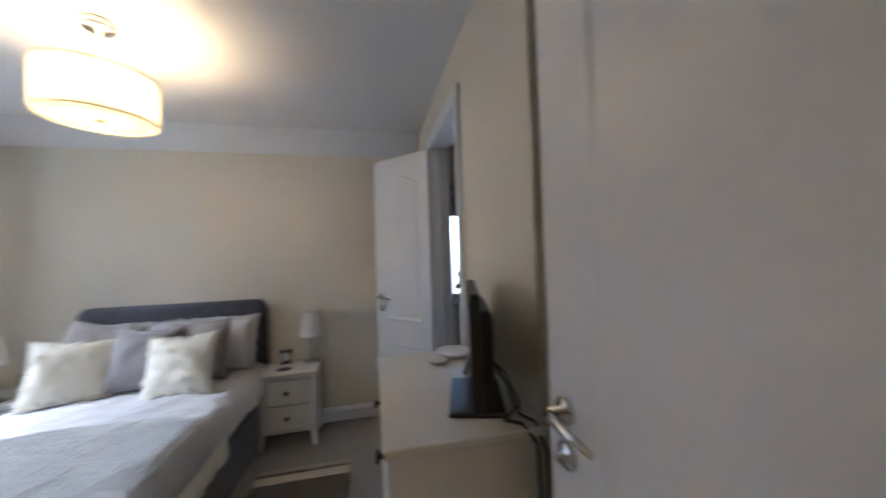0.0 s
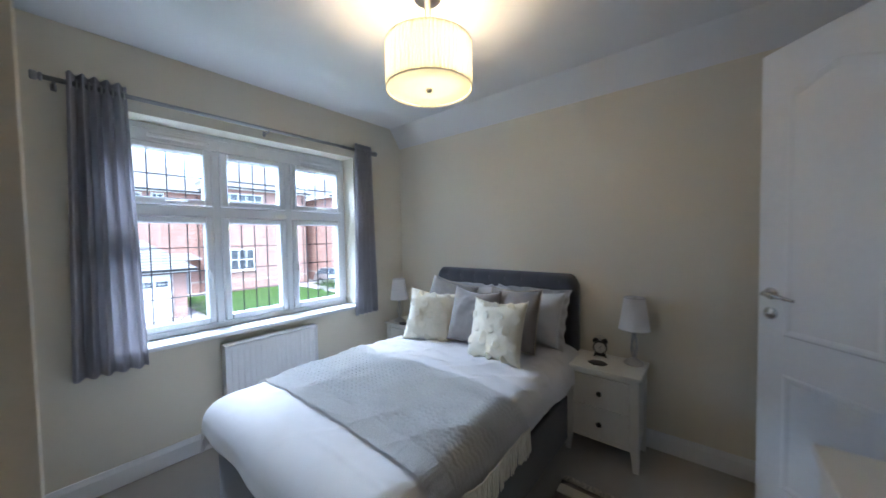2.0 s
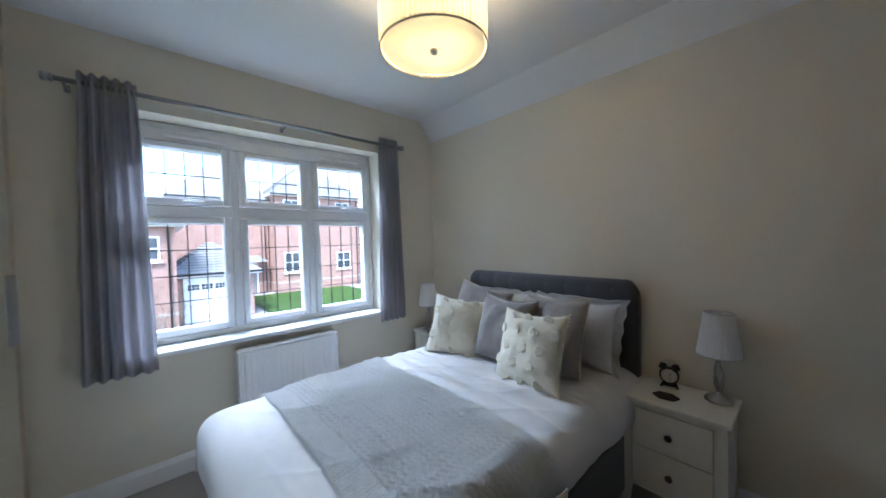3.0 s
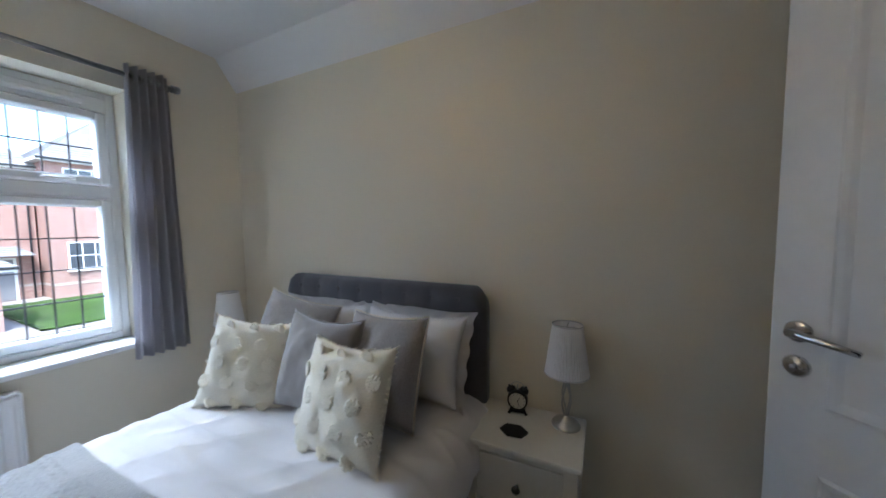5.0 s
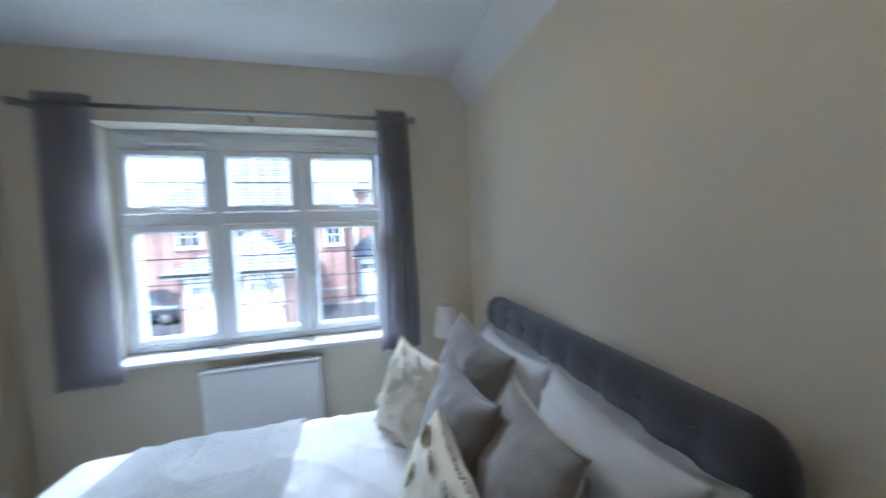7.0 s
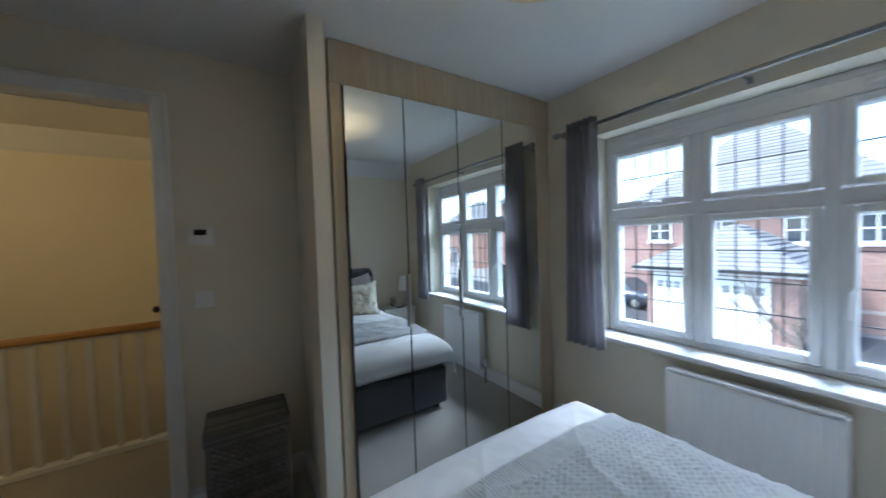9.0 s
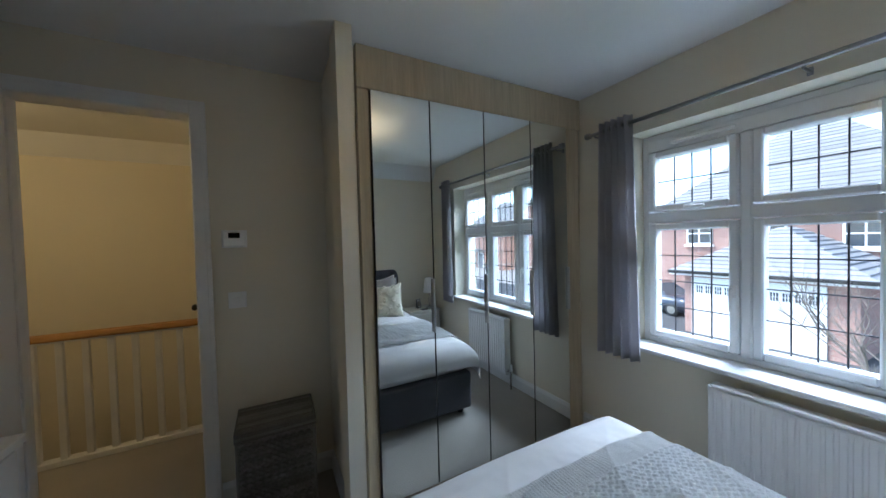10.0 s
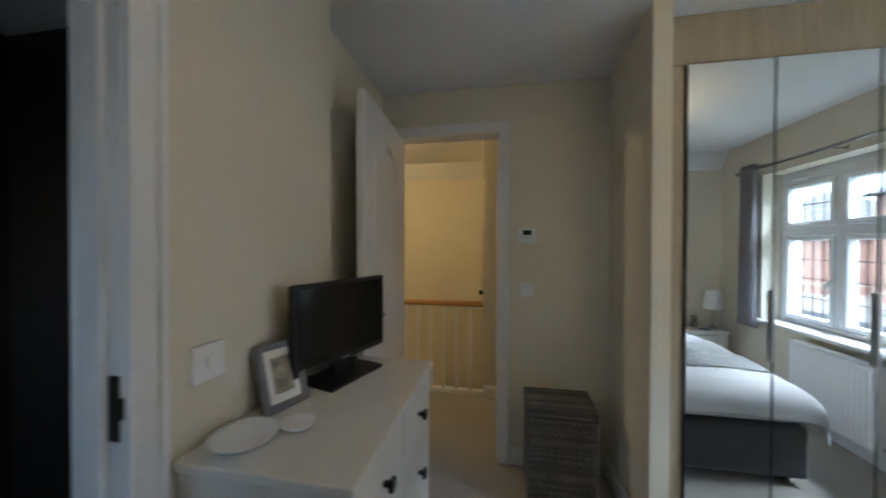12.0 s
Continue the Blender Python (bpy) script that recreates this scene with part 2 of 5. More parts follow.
structure("floor", boxes((-0.02, XR + 0.14, YB - 0.12, YH + 0.02, -0.12, 0.0)), "carpet", "grey-beige cut pile bedroom carpet", "floor")
structure("floor_landing", boxes((0.9, 4.4, -1.42, YB - 0.121, -0.12, 0.0)), "carpet", "grey-beige carpet on the landing", "floor")
structure("wall_window", boxes((-0.30, 0, YB - 0.1, WY0, -0.2, H), (-0.30, 0, WY1, YH + 0.3, -0.2, H),
                               (-0.30, 0, WY0, WY1, -0.2, WZ0), (-0.30, 0, WY0, WY1, WZ1, H)),
          "wall", "cream painted wall with the wide window", "wall")
structure("wall_headboard", boxes((0.0, 3.20, YH, YH + 0.3, -0.2, H), (3.90, 4.7, YH, YH + 0.3, -0.2, H), (3.20, 3.90, YH, YH + 0.3, -0.2, 0.9),
                                  (3.20, 3.90, YH, YH + 0.3, 1.95, H)),
          "wall", "plain cream painted wall behind the bed", "wall")
structure("wall_chest", boxes((XR, XR + 0.11, 0.37, EY0 - 0.03, 0, H), (XR, XR + 0.11, EY1 + 0.03, YH, 0, H), (XR, XR + 0.11, EY0 - 0.03, EY1 + 0.03, DZ + 0.03, H)),
          "wall", "cream painted wall behind the chest of drawers", "wall")
structure("wall_recess", boxes((XR + 0.11, XR + 0.21, YB, 0.47, 0, H)), "wall", "cream painted recess wall behind the open door", "wall")
# runs on unseen past the recess to x = 4.5, keeping daylight off the landing
structure("wall_door", boxes((1.2, DX0 - 0.03, YB - 0.11, YB, 0, H), (DX1 + 0.03, 4.5, YB - 0.11, YB, 0, H),
                             (DX0 - 0.03, DX1 + 0.03, YB - 0.11, YB, DZ + 0.03, H)),
          "wall", "cream painted wall with the landing doorway", "wall")
structure("wall_nib", boxes((1.573, 1.661, YB, -0.042, 0, H), (1.612, 1.684, -0.042, 0.110, 0, H)), "wall", "narrow cream wall end beside the wardrobe", "wall")
structure("wall_wardrobe_back", boxes((0.0, 1.2, YB - 0.11, YB, 0, H)), "wall", "plain cream wall behind the wardrobe", "wall")
bm = boxes((-0.3, 4.7, YB - 0.11, YH + 0.3, H, H + 0.12))
prism([(YH + 0.01, SZ), (SY, H + 0.01), (YH + 0.01, H + 0.01)], "x", 0.0, XR, bm)
structure("ceiling", bm, "ceiling", "white painted ceiling with a sloped edge strip", "ceiling")

# skirting boards
SK = [(0.0, 0.004), (0.016, 0.004), (0.016, 0.085), (0.010, 0.100), (0.006, 0.112), (0.0, 0.112)]
bm = bmesh.new()
prism([(u, v) for u, v in SK], "y", 0.0, YH, bm)
prism([(YH - u, v) for u, v in SK], "x", 0.0, XR, bm)
prism([(XR - u, v) for u, v in SK], "y", 0.37, EY0 - 0.07, bm)
prism([(XR - u, v) for u, v in SK], "y", EY1 + 0.07, YH, bm)
prism([(YB + u, v) for u, v in SK], "x", 1.661, DX0 - 0.07, bm)
prism([(1.661 + u, v) for u, v in SK], "y", YB, -0.042, bm)
prism([(1.684 + u, v) for u, v in SK], "y", -0.042, 0.110, bm)
structure("baseboard", bm, "trim", "white moulded skirting boards", "skirting board")


# ---- window ----
def lead_bars(parent, y0, y1, z0, z1, cols, rows, x):
    for i in range(1, cols):
        y = y0 + (y1 - y0) * i / cols
        part("lead_bar", boxes((x - 0.003, x + 0.003, y - 0.003, y + 0.003, z0, z1)), "lead", parent)
    for j in range(1, rows):
        z = z0 + (z1 - z0) * j / rows
        part("lead_bar", boxes((x - 0.0025, x + 0.0025, y0, y1, z - 0.003, z + 0.003)), "lead", parent)


def frame_ring(y0, y1, z0, z1, w, x0, x1, bevel=0.006):
    return boxes((x0, x1, y0, y0 + w, z0, z1), (x0, x1, y1 - w, y1, z0, z1), (x0, x1, y0 + w, y1 - w, z0, z0 + w),
                 (x0, x1, y0 + w, y1 - w, z1 - w, z1), bevel=bevel)


def build_window():
    win = thing("window_1", "white framed six-light window with leaded glass panes", "window", kind="structure")
    xf, xb = -0.15, -0.215
    muls = (0.8505, 1.3255)
    tz = 1.478
    top = 1.881
    part("window_frame", frame_ring(WY0 - 0.002, WY1 + 0.002, WZ0, WZ1, 0.036, xb, xf), "upvc", win)
    part("head_board", boxes((xb, xf + 0.004, WY0 + 0.034, WY1 - 0.034, top, WZ1 - 0.034), bevel=0.003), "upvc", win)
    for y in muls:
        part("mullion", boxes((xb, xf + 0.006, y - 0.024, y + 0.024, WZ0 + 0.03, top), bevel=0.008), "upvc", win)
    part("transom", boxes((xb, xf + 0.003, WY0 + 0.034, WY1 - 0.034, tz - 0.034, tz + 0.034), bevel=0.008), "upvc", win)
    cols = ((WY0 + 0.036, muls[0] - 0.024), (muls[0] + 0.024, muls[1] - 0.024), (muls[1] + 0.024, WY1 - 0.036))
    for k, (a, b) in enumerate(cols):
        for upper in (False, True):
            z0, z1 = (tz + 0.034, top) if upper else (WZ0 + 0.036, tz - 0.034)
            sash = part("casement", frame_ring(a + 0.003, b - 0.003, z0 + 0.003, z1 - 0.003, 0.040, xb + 0.004, xf + 0.014, 0.008), "upvc", win)
            pane = part("pane", boxes((xb + 0.028, xb + 0.034, a + 0.037, b - 0.037, z0 + 0.037, z1 - 0.037)), "glass", sash)
            pane.visible_shadow = False
            lead_bars(sash, a + 0.043, b - 0.043, z0 + 0.043, z1 - 0.043, 4, 2 if upper else 4, xb + 0.036)
            if upper and k != 1:
                yc = (a + b) / 2
                bm = boxes((xf + 0.012, xf + 0.030, yc - 0.02, yc + 0.02, z0 + 0.012, z0 + 0.026), bevel=0.003)
                tube([(xf + 0.034, yc - 0.012, z0 + 0.022), (xf + 0.040, yc + 0.03, z0 + 0.018), (xf + 0.036, yc + 0.085, z0 + 0.020)], 0.006, 8, bm)
                part("window_handle", bm, "whiteplastic", sash, smooth=True)
            if not upper and k != 1:
                yc = b - 0.026 if k == 0 else a + 0.026
                zc = z0 + 0.30
                bm = boxes((xf + 0.012, xf + 0.026, yc - 0.012, yc + 0.012, zc, zc + 0.06), bevel=0.003)
                tube([(xf + 0.026, yc, zc + 0.045), (xf + 0.042, yc, zc + 0.03), (xf + 0.046, yc, zc - 0.07)], [0.007, 0.008, 0.006], 8, bm)
                part("window_handle", bm, "whiteplastic", sash, smooth=True)
    for y in ((muls[0] + cols[0][0]) / 2 + 0.05, (muls[1] + cols[2][1]) / 2):
        part("trickle_vent", boxes((xf, xf + 0.022, y - 0.15, y + 0.15, top + 0.022, top + 0.046), bevel=0.006), "upvc", win)
    part("window_sill", boxes((xf, 0.045, WY0 - 0.03, WY1 + 0.03, WZ0 - 0.022, WZ0 + 0.003), bevel=0.005), "trim", win)
    return win


build_window()


# ---- wardrobe ----
def build_wardrobe():
    w = thing("fitted_wardrobe", "fitted wardrobe with four tall mirrored doors in pale oak surround", "wardrobe")
    xs = (1.511, 1.191, 0.842, 0.484, 0.158)
    zt, zb = 2.118, 0.045
    part("carcass", boxes((0.004, 1.571, YB + 0.005, YB + 0.02, 0.003, H - 0.005), (0.004, 0.02, YB + 0.02, -0.045, 0.003, H - 0.005),
                          (1.553, 1.571, YB + 0.02, -0.045, 0.003, H - 0.005)), "oak", w)
    part("pelmet", boxes((0.003, 1.570, -0.040, -0.004, zt + 0.006, H - 0.003), bevel=0.002), "oak", w)
    part("side_panel", boxes((xs[0] + 0.004, 1.570, -0.040, -0.004, 0.003, zt + 0.003), bevel=0.002), "oak", w)
    part("side_panel", boxes((0.019, xs[4] - 0.004, -0.040, -0.004, 0.003, zt + 0.003), bevel=0.002), "oak", w)
    part("plinth", boxes((xs[4] - 0.004, xs[0] + 0.004, -0.06, -0.03, 0.003, zb - 0.004)), "oak", w)
    for b, a in zip(xs, xs[1:]):
        d = part("mirror_door", boxes((a + 0.002, b - 0.002, -0.012, 0.006, zb, zt), bevel=0.0015), "darkmetal", w)
        part("mirror", boxes((a + 0.004, b - 0.004, 0.0062, 0.010, zb + 0.003, zt - 0.003)), "mirror", d, "clear full-height mirror")
        part("door_handle", boxes((a + 0.001, a + 0.012, 0.004, 0.026, 0.88, 1.17), bevel=0.002), "steel", d, "slim brushed steel edge pull")
    return w


build_wardrobe()


# ---- doors ----
def casing(name, label, axis, a, b, top, face, way, depth):
    """A door lining with moulded architraves. axis: the wall's run; face: its room side; way: towards the room; depth: the wall's thickness."""
    bm = bmesh.new()
    w, t = 0.066, 0.016

    def slab(u0, u1, v0, v1, z0, z1):
        if axis == "x":
            box(bm, u0, u1, v0, v1, z0, z1, 0.003)
        else:
            box(bm, v0, v1, u0, u1, z0, z1, 0.003)
    for f, s in ((face, way), (face - way * depth, -way)):
        slab(a - w, a, f, f + s * t, 0.002, top + w)
        slab(b, b + w, f, f + s * t, 0.002, top + w)
        slab(a, b, f, f + s * t, top, top + w)
        slab(a - w, a - w + 0.02, f + s * t, f + s * (t + 0.006), 0.002, top + w)
        slab(b + w - 0.02, b + w, f + s * t, f + s * (t + 0.006), 0.002, top + w)
        slab(a - w + 0.02, b + w - 0.02, f + s * t, f + s * (t + 0.006), top + w - 0.02, top + w)
    f0, f1 = sorted((face, face - way * depth))
    slab(a - 0.028, a, f0, f1, 0.002, top + 0.028)
    slab(b, b + 0.028, f0, f1, 0.002, top + 0.028)
    slab(a, b, f0, f1, top, top + 0.028)
    mid = face - way * 0.055
    slab(a, a + 0.012, mid - 0.02, mid + 0.02, 0.002, top)
    slab(b - 0.012, b, mid - 0.02, mid + 0.02, 0.002, top)
    return structure(name, bm, "trim", label, "door frame")


casing("trim_landing_door", "white moulded frame round the landing doorway", "x", DX0, DX1, DZ, YB, 1, 0.11)
casing("trim_ensuite_door", "white moulded frame round the ensuite doorway", "y", EY0, EY1, DZ, XR, -1, 0.11)


def door_leaf(name, label, width, height, hinge, degrees):
    """A moulded two-panel door, hinged at its local origin, running along local x."""
    d = thing(name, label, "door", kind="structure")
    t = 0.036
    part("door_leaf", boxes((0.0, width, -t / 2, t / 2, 0.008, height), bevel=0.003), "trim", d)
    m = width * 0.20
    for side in (-1, 1):
        y = side * t / 2
        for lower in (True, False):
            z0, z1 = (0.20, 0.69) if lower else (0.85, height - 0.14)
            if lower:
                pts = [(m, z0), (width - m, z0)] + [(width - m - (width - 2 * m) * k / 12, z1) for k in range(13)]
            else:
                pts = [(m, z0), (width - m, z0)] + [(width - m - (width - 2 * m) * k / 12, z1 - 0.05 + 0.05 * (0.5 - 0.5 * math.cos(2 * math.pi * k / 12))) for k in range(13)]
            c = (width / 2, (z0 + z1) / 2)
            bm = bmesh.new()
            rings = []
            for inset, lift in ((0.0, 0.0), (0.008, 0.005), (0.018, 0.004), (0.030, 0.0005), (0.045, 0.0005)):
                ring = []
                for u, v in pts:
                    du = (1 - inset / (width / 2 - m)) * (u - c[0]) + c[0]
                    dv = (1 - inset / ((z1 - z0) / 2)) * (v - c[1]) + c[1]
                    ring.append(bm.verts.new((du, y + side * lift, dv)))
                rings.append(ring)
            for r0, r1 in zip(rings, rings[1:]):
                for k in range(len(pts)):
                    bm.faces.new((r0[k], r0[(k + 1) % len(pts)], r1[(k + 1) % len(pts)], r1[k]))
            bm.faces.new(rings[-1])
            part("panel_moulding", bm, "trim", d)
        hx, hz = width - 0.055, 1.02
        bm = lathe([(0.026, 0.0), (0.026, 0.006), (0.022, 0.010), (0.011, 0.012), (0.010, 0.040)], 20)
        bmesh.ops.transform(bm, matrix=pose(hx, y, hz, -90 * side, 0, 0), verts=bm.verts[:])
        tube([(hx, y + side * 0.040, hz), (hx - 0.02, y + side * 0.046, hz + 0.002), (hx - 0.07, y + side * 0.046, hz - 0.004), (hx - 0.115, y + side * 0.040, hz - 0.012)],
             [0.010, 0.010, 0.008, 0.007], 10, bm)
        part("door_handle", bm, "chrome", d, "chrome lever handle", True)
        bm = lathe([(0.026, 0.0), (0.026, 0.006), (0.020, 0.011), (0.008, 0.012), (0.008, 0.022), (0.004, 0.024)], 20)
        bmesh.ops.transform(bm, matrix=pose(hx, y, hz - 0.085, -90 * side, 0, 0), verts=bm.verts[:])
        part("lock_rose", bm, "chrome", d, "round chrome lock turn", True)
    for z in (0.25, 1.05, height - 0.22):
        part("hinge", lathe([(0.007, 0), (0.007, 0.09)], 10, at=(-0.006, -t / 2 - 0.004, z - 0.045)), "steel", d)
    d.matrix_world = pose(*hinge, 0, 0, degrees)
    return d


door_leaf("door_ensuite", "white moulded two-panel door standing wide open", 0.52, DZ - 0.005, (XR - 0.015, EY1 + 0.002, 0.0), 133.0)
door_leaf("door_landing", "white moulded door standing open against the recess", 0.67, DZ - 0.005, (DX1 - 0.016, YB + 0.03, 0.0), 93.0)


# ---- ceiling lamp ----
def build_ceiling_lamp():
    x, y = 1.450, 1.200
    lamp = thing("ceiling_lamp", "lit ceiling lamp with pleated cream drum shade", "ceiling lamp", at=(x, y, 0))
    z0, z1, r = 1.922, 2.105, 0.184
    part("ceiling_rose", lathe([(0.058, H - 0.001), (0.058, H - 0.030), (0.052, H - 0.036), (0.014, H - 0.040), (0.012, z1 - 0.02)][::-1], 32), "steel", lamp, "brushed steel ceiling rose", True)

    def pleat(u, v):
        a = 2 * math.pi * u
        rr = r + 0.0026 * math.sin(72 * a) + 0.0012 * math.sin(17 * a) + 0.0008 * math.sin(41 * a + 1)
        return (rr * math.cos(a), rr * math.sin(a), z0 + (z1 - z0) * v)
    part("shade", grid_mesh(576, 1, pleat), "drum", lamp, "cream pleated fabric drum")
    for z in (z0, z1):
        part("shade_rim", tube([((r + 0.001) * math.cos(2 * math.pi * k / 48), (r + 0.001) * math.sin(2 * math.pi * k / 48), z) for k in range(49)], 0.003, 6), "cream", lamp)
    for k in range(3):
        a = 2 * math.pi * k / 3 + 0.4
        part("shade_spoke", tube([(0.012 * math.cos(a), 0.012 * math.sin(a), z1 - 0.01), (r * math.cos(a), r * math.sin(a), z1 - 0.002)], 0.002, 6), "steel", lamp)
    part("diffuser", lathe([(0.012, z0 + 0.004), (0.10, z0 + 0.004), (r - 0.006, z0 + 0.007), (r - 0.006, z0 + 0.010), (0.012, z0 + 0.010)], 48), "diffuser", lamp, "frosted glass diffuser disc", True)
    part("finial", lathe([(0.004, z0 - 0.012), (0.011, z0 - 0.010), (0.014, z0 - 0.002), (0.014, z0 + 0.003)], 16), "steel", lamp, "small steel button", True)
    for k in range(3):
        a = 2 * math.pi * k / 3
        bx, by = 0.07 * math.cos(a), 0.07 * math.sin(a)
        part("bulb", lathe([(0.006, z0 + 0.045), (0.016, z0 + 0.052), (0.020, z0 + 0.066), (0.015, z0 + 0.080), (0.010, z0 + 0.092), (0.010, z0 + 0.120)], 14, at=(bx * 0.4, by * 0.4, 0)), "diffuser", lamp, smooth=True)
        bulb("lamp_bulb", (x + bx, y + by, z0 + 0.10), 0.26, (1.0, 0.75, 0.44), 0.03)


build_ceiling_lamp()


# ---- curtains, rod, radiator ----
def build_rod():
    rod = thing("curtain_rod", "slim brushed steel curtain rod with ribbed finials", "curtain rod")
    x, z = 0.078, 2.035
    part("rod", tube([(x, 0.140, z), (x, 1.985, z)], 0.0115, 12), "rodmetal", rod, smooth=True)
    for y, s in ((0.140, -1), (1.985, 1)):
        bm = lathe([(0.012, 0), (0.019, 0.002), (0.019, 0.010), (0.014, 0.012), (0.014, 0.016), (0.020, 0.018), (0.020, 0.034), (0.016, 0.038)], 16)
        bmesh.ops.transform(bm, matrix=pose(x, y, z, -90 * s, 0, 0), verts=bm.verts[:])
        part("finial", bm, "rodmetal", rod, smooth=True)
    for y in (0.172, 1.105, 1.972):
        bm = boxes((0.001, 0.007, y - 0.010, y + 0.010, z - 0.032, z + 0.002), bevel=0.003)
        tube([(0.006, y, z - 0.018), (x, y, z - 0.018), (x + 0.004, y, z + 0.004)], 0.006, 8, bm)
        part("bracket", bm, "rodmetal", rod)


def build_curtain(y0, y1, label, folds, bottom, flare):
    c = thing("curtain", label, "curtain", "curtains at the window")
    zt = 2.085
    rnd = [random.uniform(-1, 1) for _ in range(40)]

    def sheet(u, v):
        z = zt + (bottom - zt) * v
        w = (y1 - y0)
        spread = 1 + flare * v
        yc = (y0 + y1) / 2
        k = int(u * folds)
        a = u * folds * 2 * math.pi
        amp = 0.027 + 0.003 * rnd[k % 40] * v
        y = yc + (u - 0.5) * w * spread + 0.003 * math.sin(math.pi * u * 3 + rnd[3]) * v
        x = 0.078 + amp * math.sin(a) + 0.002 * math.sin(4 * v + 3 * u) * v
        return (x, y, z)
    bm = grid_mesh(folds * 20, 14, sheet)
    bmesh.ops.solidify(bm, geom=bm.faces[:], thickness=0.0035)
    part("curtain_cloth", bm, "curtain", c, smooth=True)
    for k in range(folds * 2):
        u = (k + 0.5) / (folds * 2)
        y = y0 + (y1 - y0) * u
        bm = bmesh.new()
        ring = [(0.078 + 0.021 * math.cos(2 * math.pi * j / 16), y, 2.035 + 0.021 * math.sin(2 * math.pi * j / 16)) for j in range(17)]
        tube(ring, 0.0035, 6, bm)
        part("eyelet", bm, "steel", c, "steel eyelet ring")
    return c


build_rod()
build_curtain(0.210, 0.412, "grey eyelet curtain drawn back, wardrobe side", 5, 0.628, 0.33)
build_curtain(1.795, 1.968, "grey eyelet curtain drawn back, bed side", 5, 0.635, 0.38)


def build_radiator():
    r = thing("radiator", "white panel radiator mounted under the window", "radiator")
    y0, y1, z0, z1 = 0.790, 1.400, 0.115, 0.643
    n = 17

    def face(u, v):
        z = z0 + 0.02 + (z1 - z0 - 0.04) * u
        y = y0 + 0.012 + (y1 - y0 - 0.024) * v
        s = (v * n) % 1.0
        groove = 0.005 if 0.35 < s < 0.65 else 0.0
        edge = min(u, 1 - u)
        return (0.105 - groove * min(1, edge * 14), y, z)
    bm = grid_mesh(12, n * 8, face)
    part("front_panel", bm, "radiator", r)
    part("body", boxes((0.040, 0.096, y0 + 0.004, y1 - 0.004, z0, z1 - 0.012), bevel=0.006), "radiator", r)
    part("end_cover", boxes((0.036, 0.104, y0, y0 + 0.012, z0 + 0.02, z1 - 0.005), bevel=0.003), "radiator", r)
    part("end_cover", boxes((0.036, 0.104, y1 - 0.012, y1, z0 + 0.02, z1 - 0.005), bevel=0.003), "radiator", r)
    bm = bmesh.new()
    for k in range(5):
        box(bm, 0.044 + k * 0.0125, 0.050 + k * 0.0125, y0 + 0.012, y1 - 0.012, z1 - 0.008, z1)
    part("top_grille", bm, "radiator", r)
    for y in (y0 + 0.1, y1 - 0.1):
        part("wall_bracket", boxes((0.001, 0.042, y - 0.012, y + 0.012, z0 + 0.05, z1 - 0.06)), "radiator", r)
    for y, s in ((y0, -1), (y1, 1)):
        part("valve", tube([(0.068, y, z0 + 0.045), (0.068, y + s * 0.035, z0 + 0.045), (0.068, y + s * 0.036, 0.0)], [0.011, 0.011, 0.0075], 10), "chrome", r, smooth=True)
        part("valve_cap", lathe([(0.016, 0.0), (0.018, 0.01), (0.017, 0.055), (0.012, 0.062)], 16, at=(0.068, y + s * 0.035, z0 + 0.05)), "whiteplastic", r, smooth=True)


build_radiator()

# ---- bed ----
BX0, BX1, BY0, BY1 = 0.590, 1.740, 0.600, 2.290
BXC, TOP = (BX0 + BX1) / 2, 0.545


def fold(s, half, r):
    """Where cloth laid over an edge lies: along, and how far down."""
    q, g = abs(s), (1 if s >= 0 else -1)
    flat = half - r
    arc = r * math.pi / 2
    if q <= flat:
        return s, 0.0
    if q <= flat + arc:
        a = (q - flat) / r
        return g * (flat + r * math.sin(a)), r * (1 - math.cos(a))
    return g * (half + 0.10 * (q - flat - arc)), r + (q - flat - arc) * 0.99


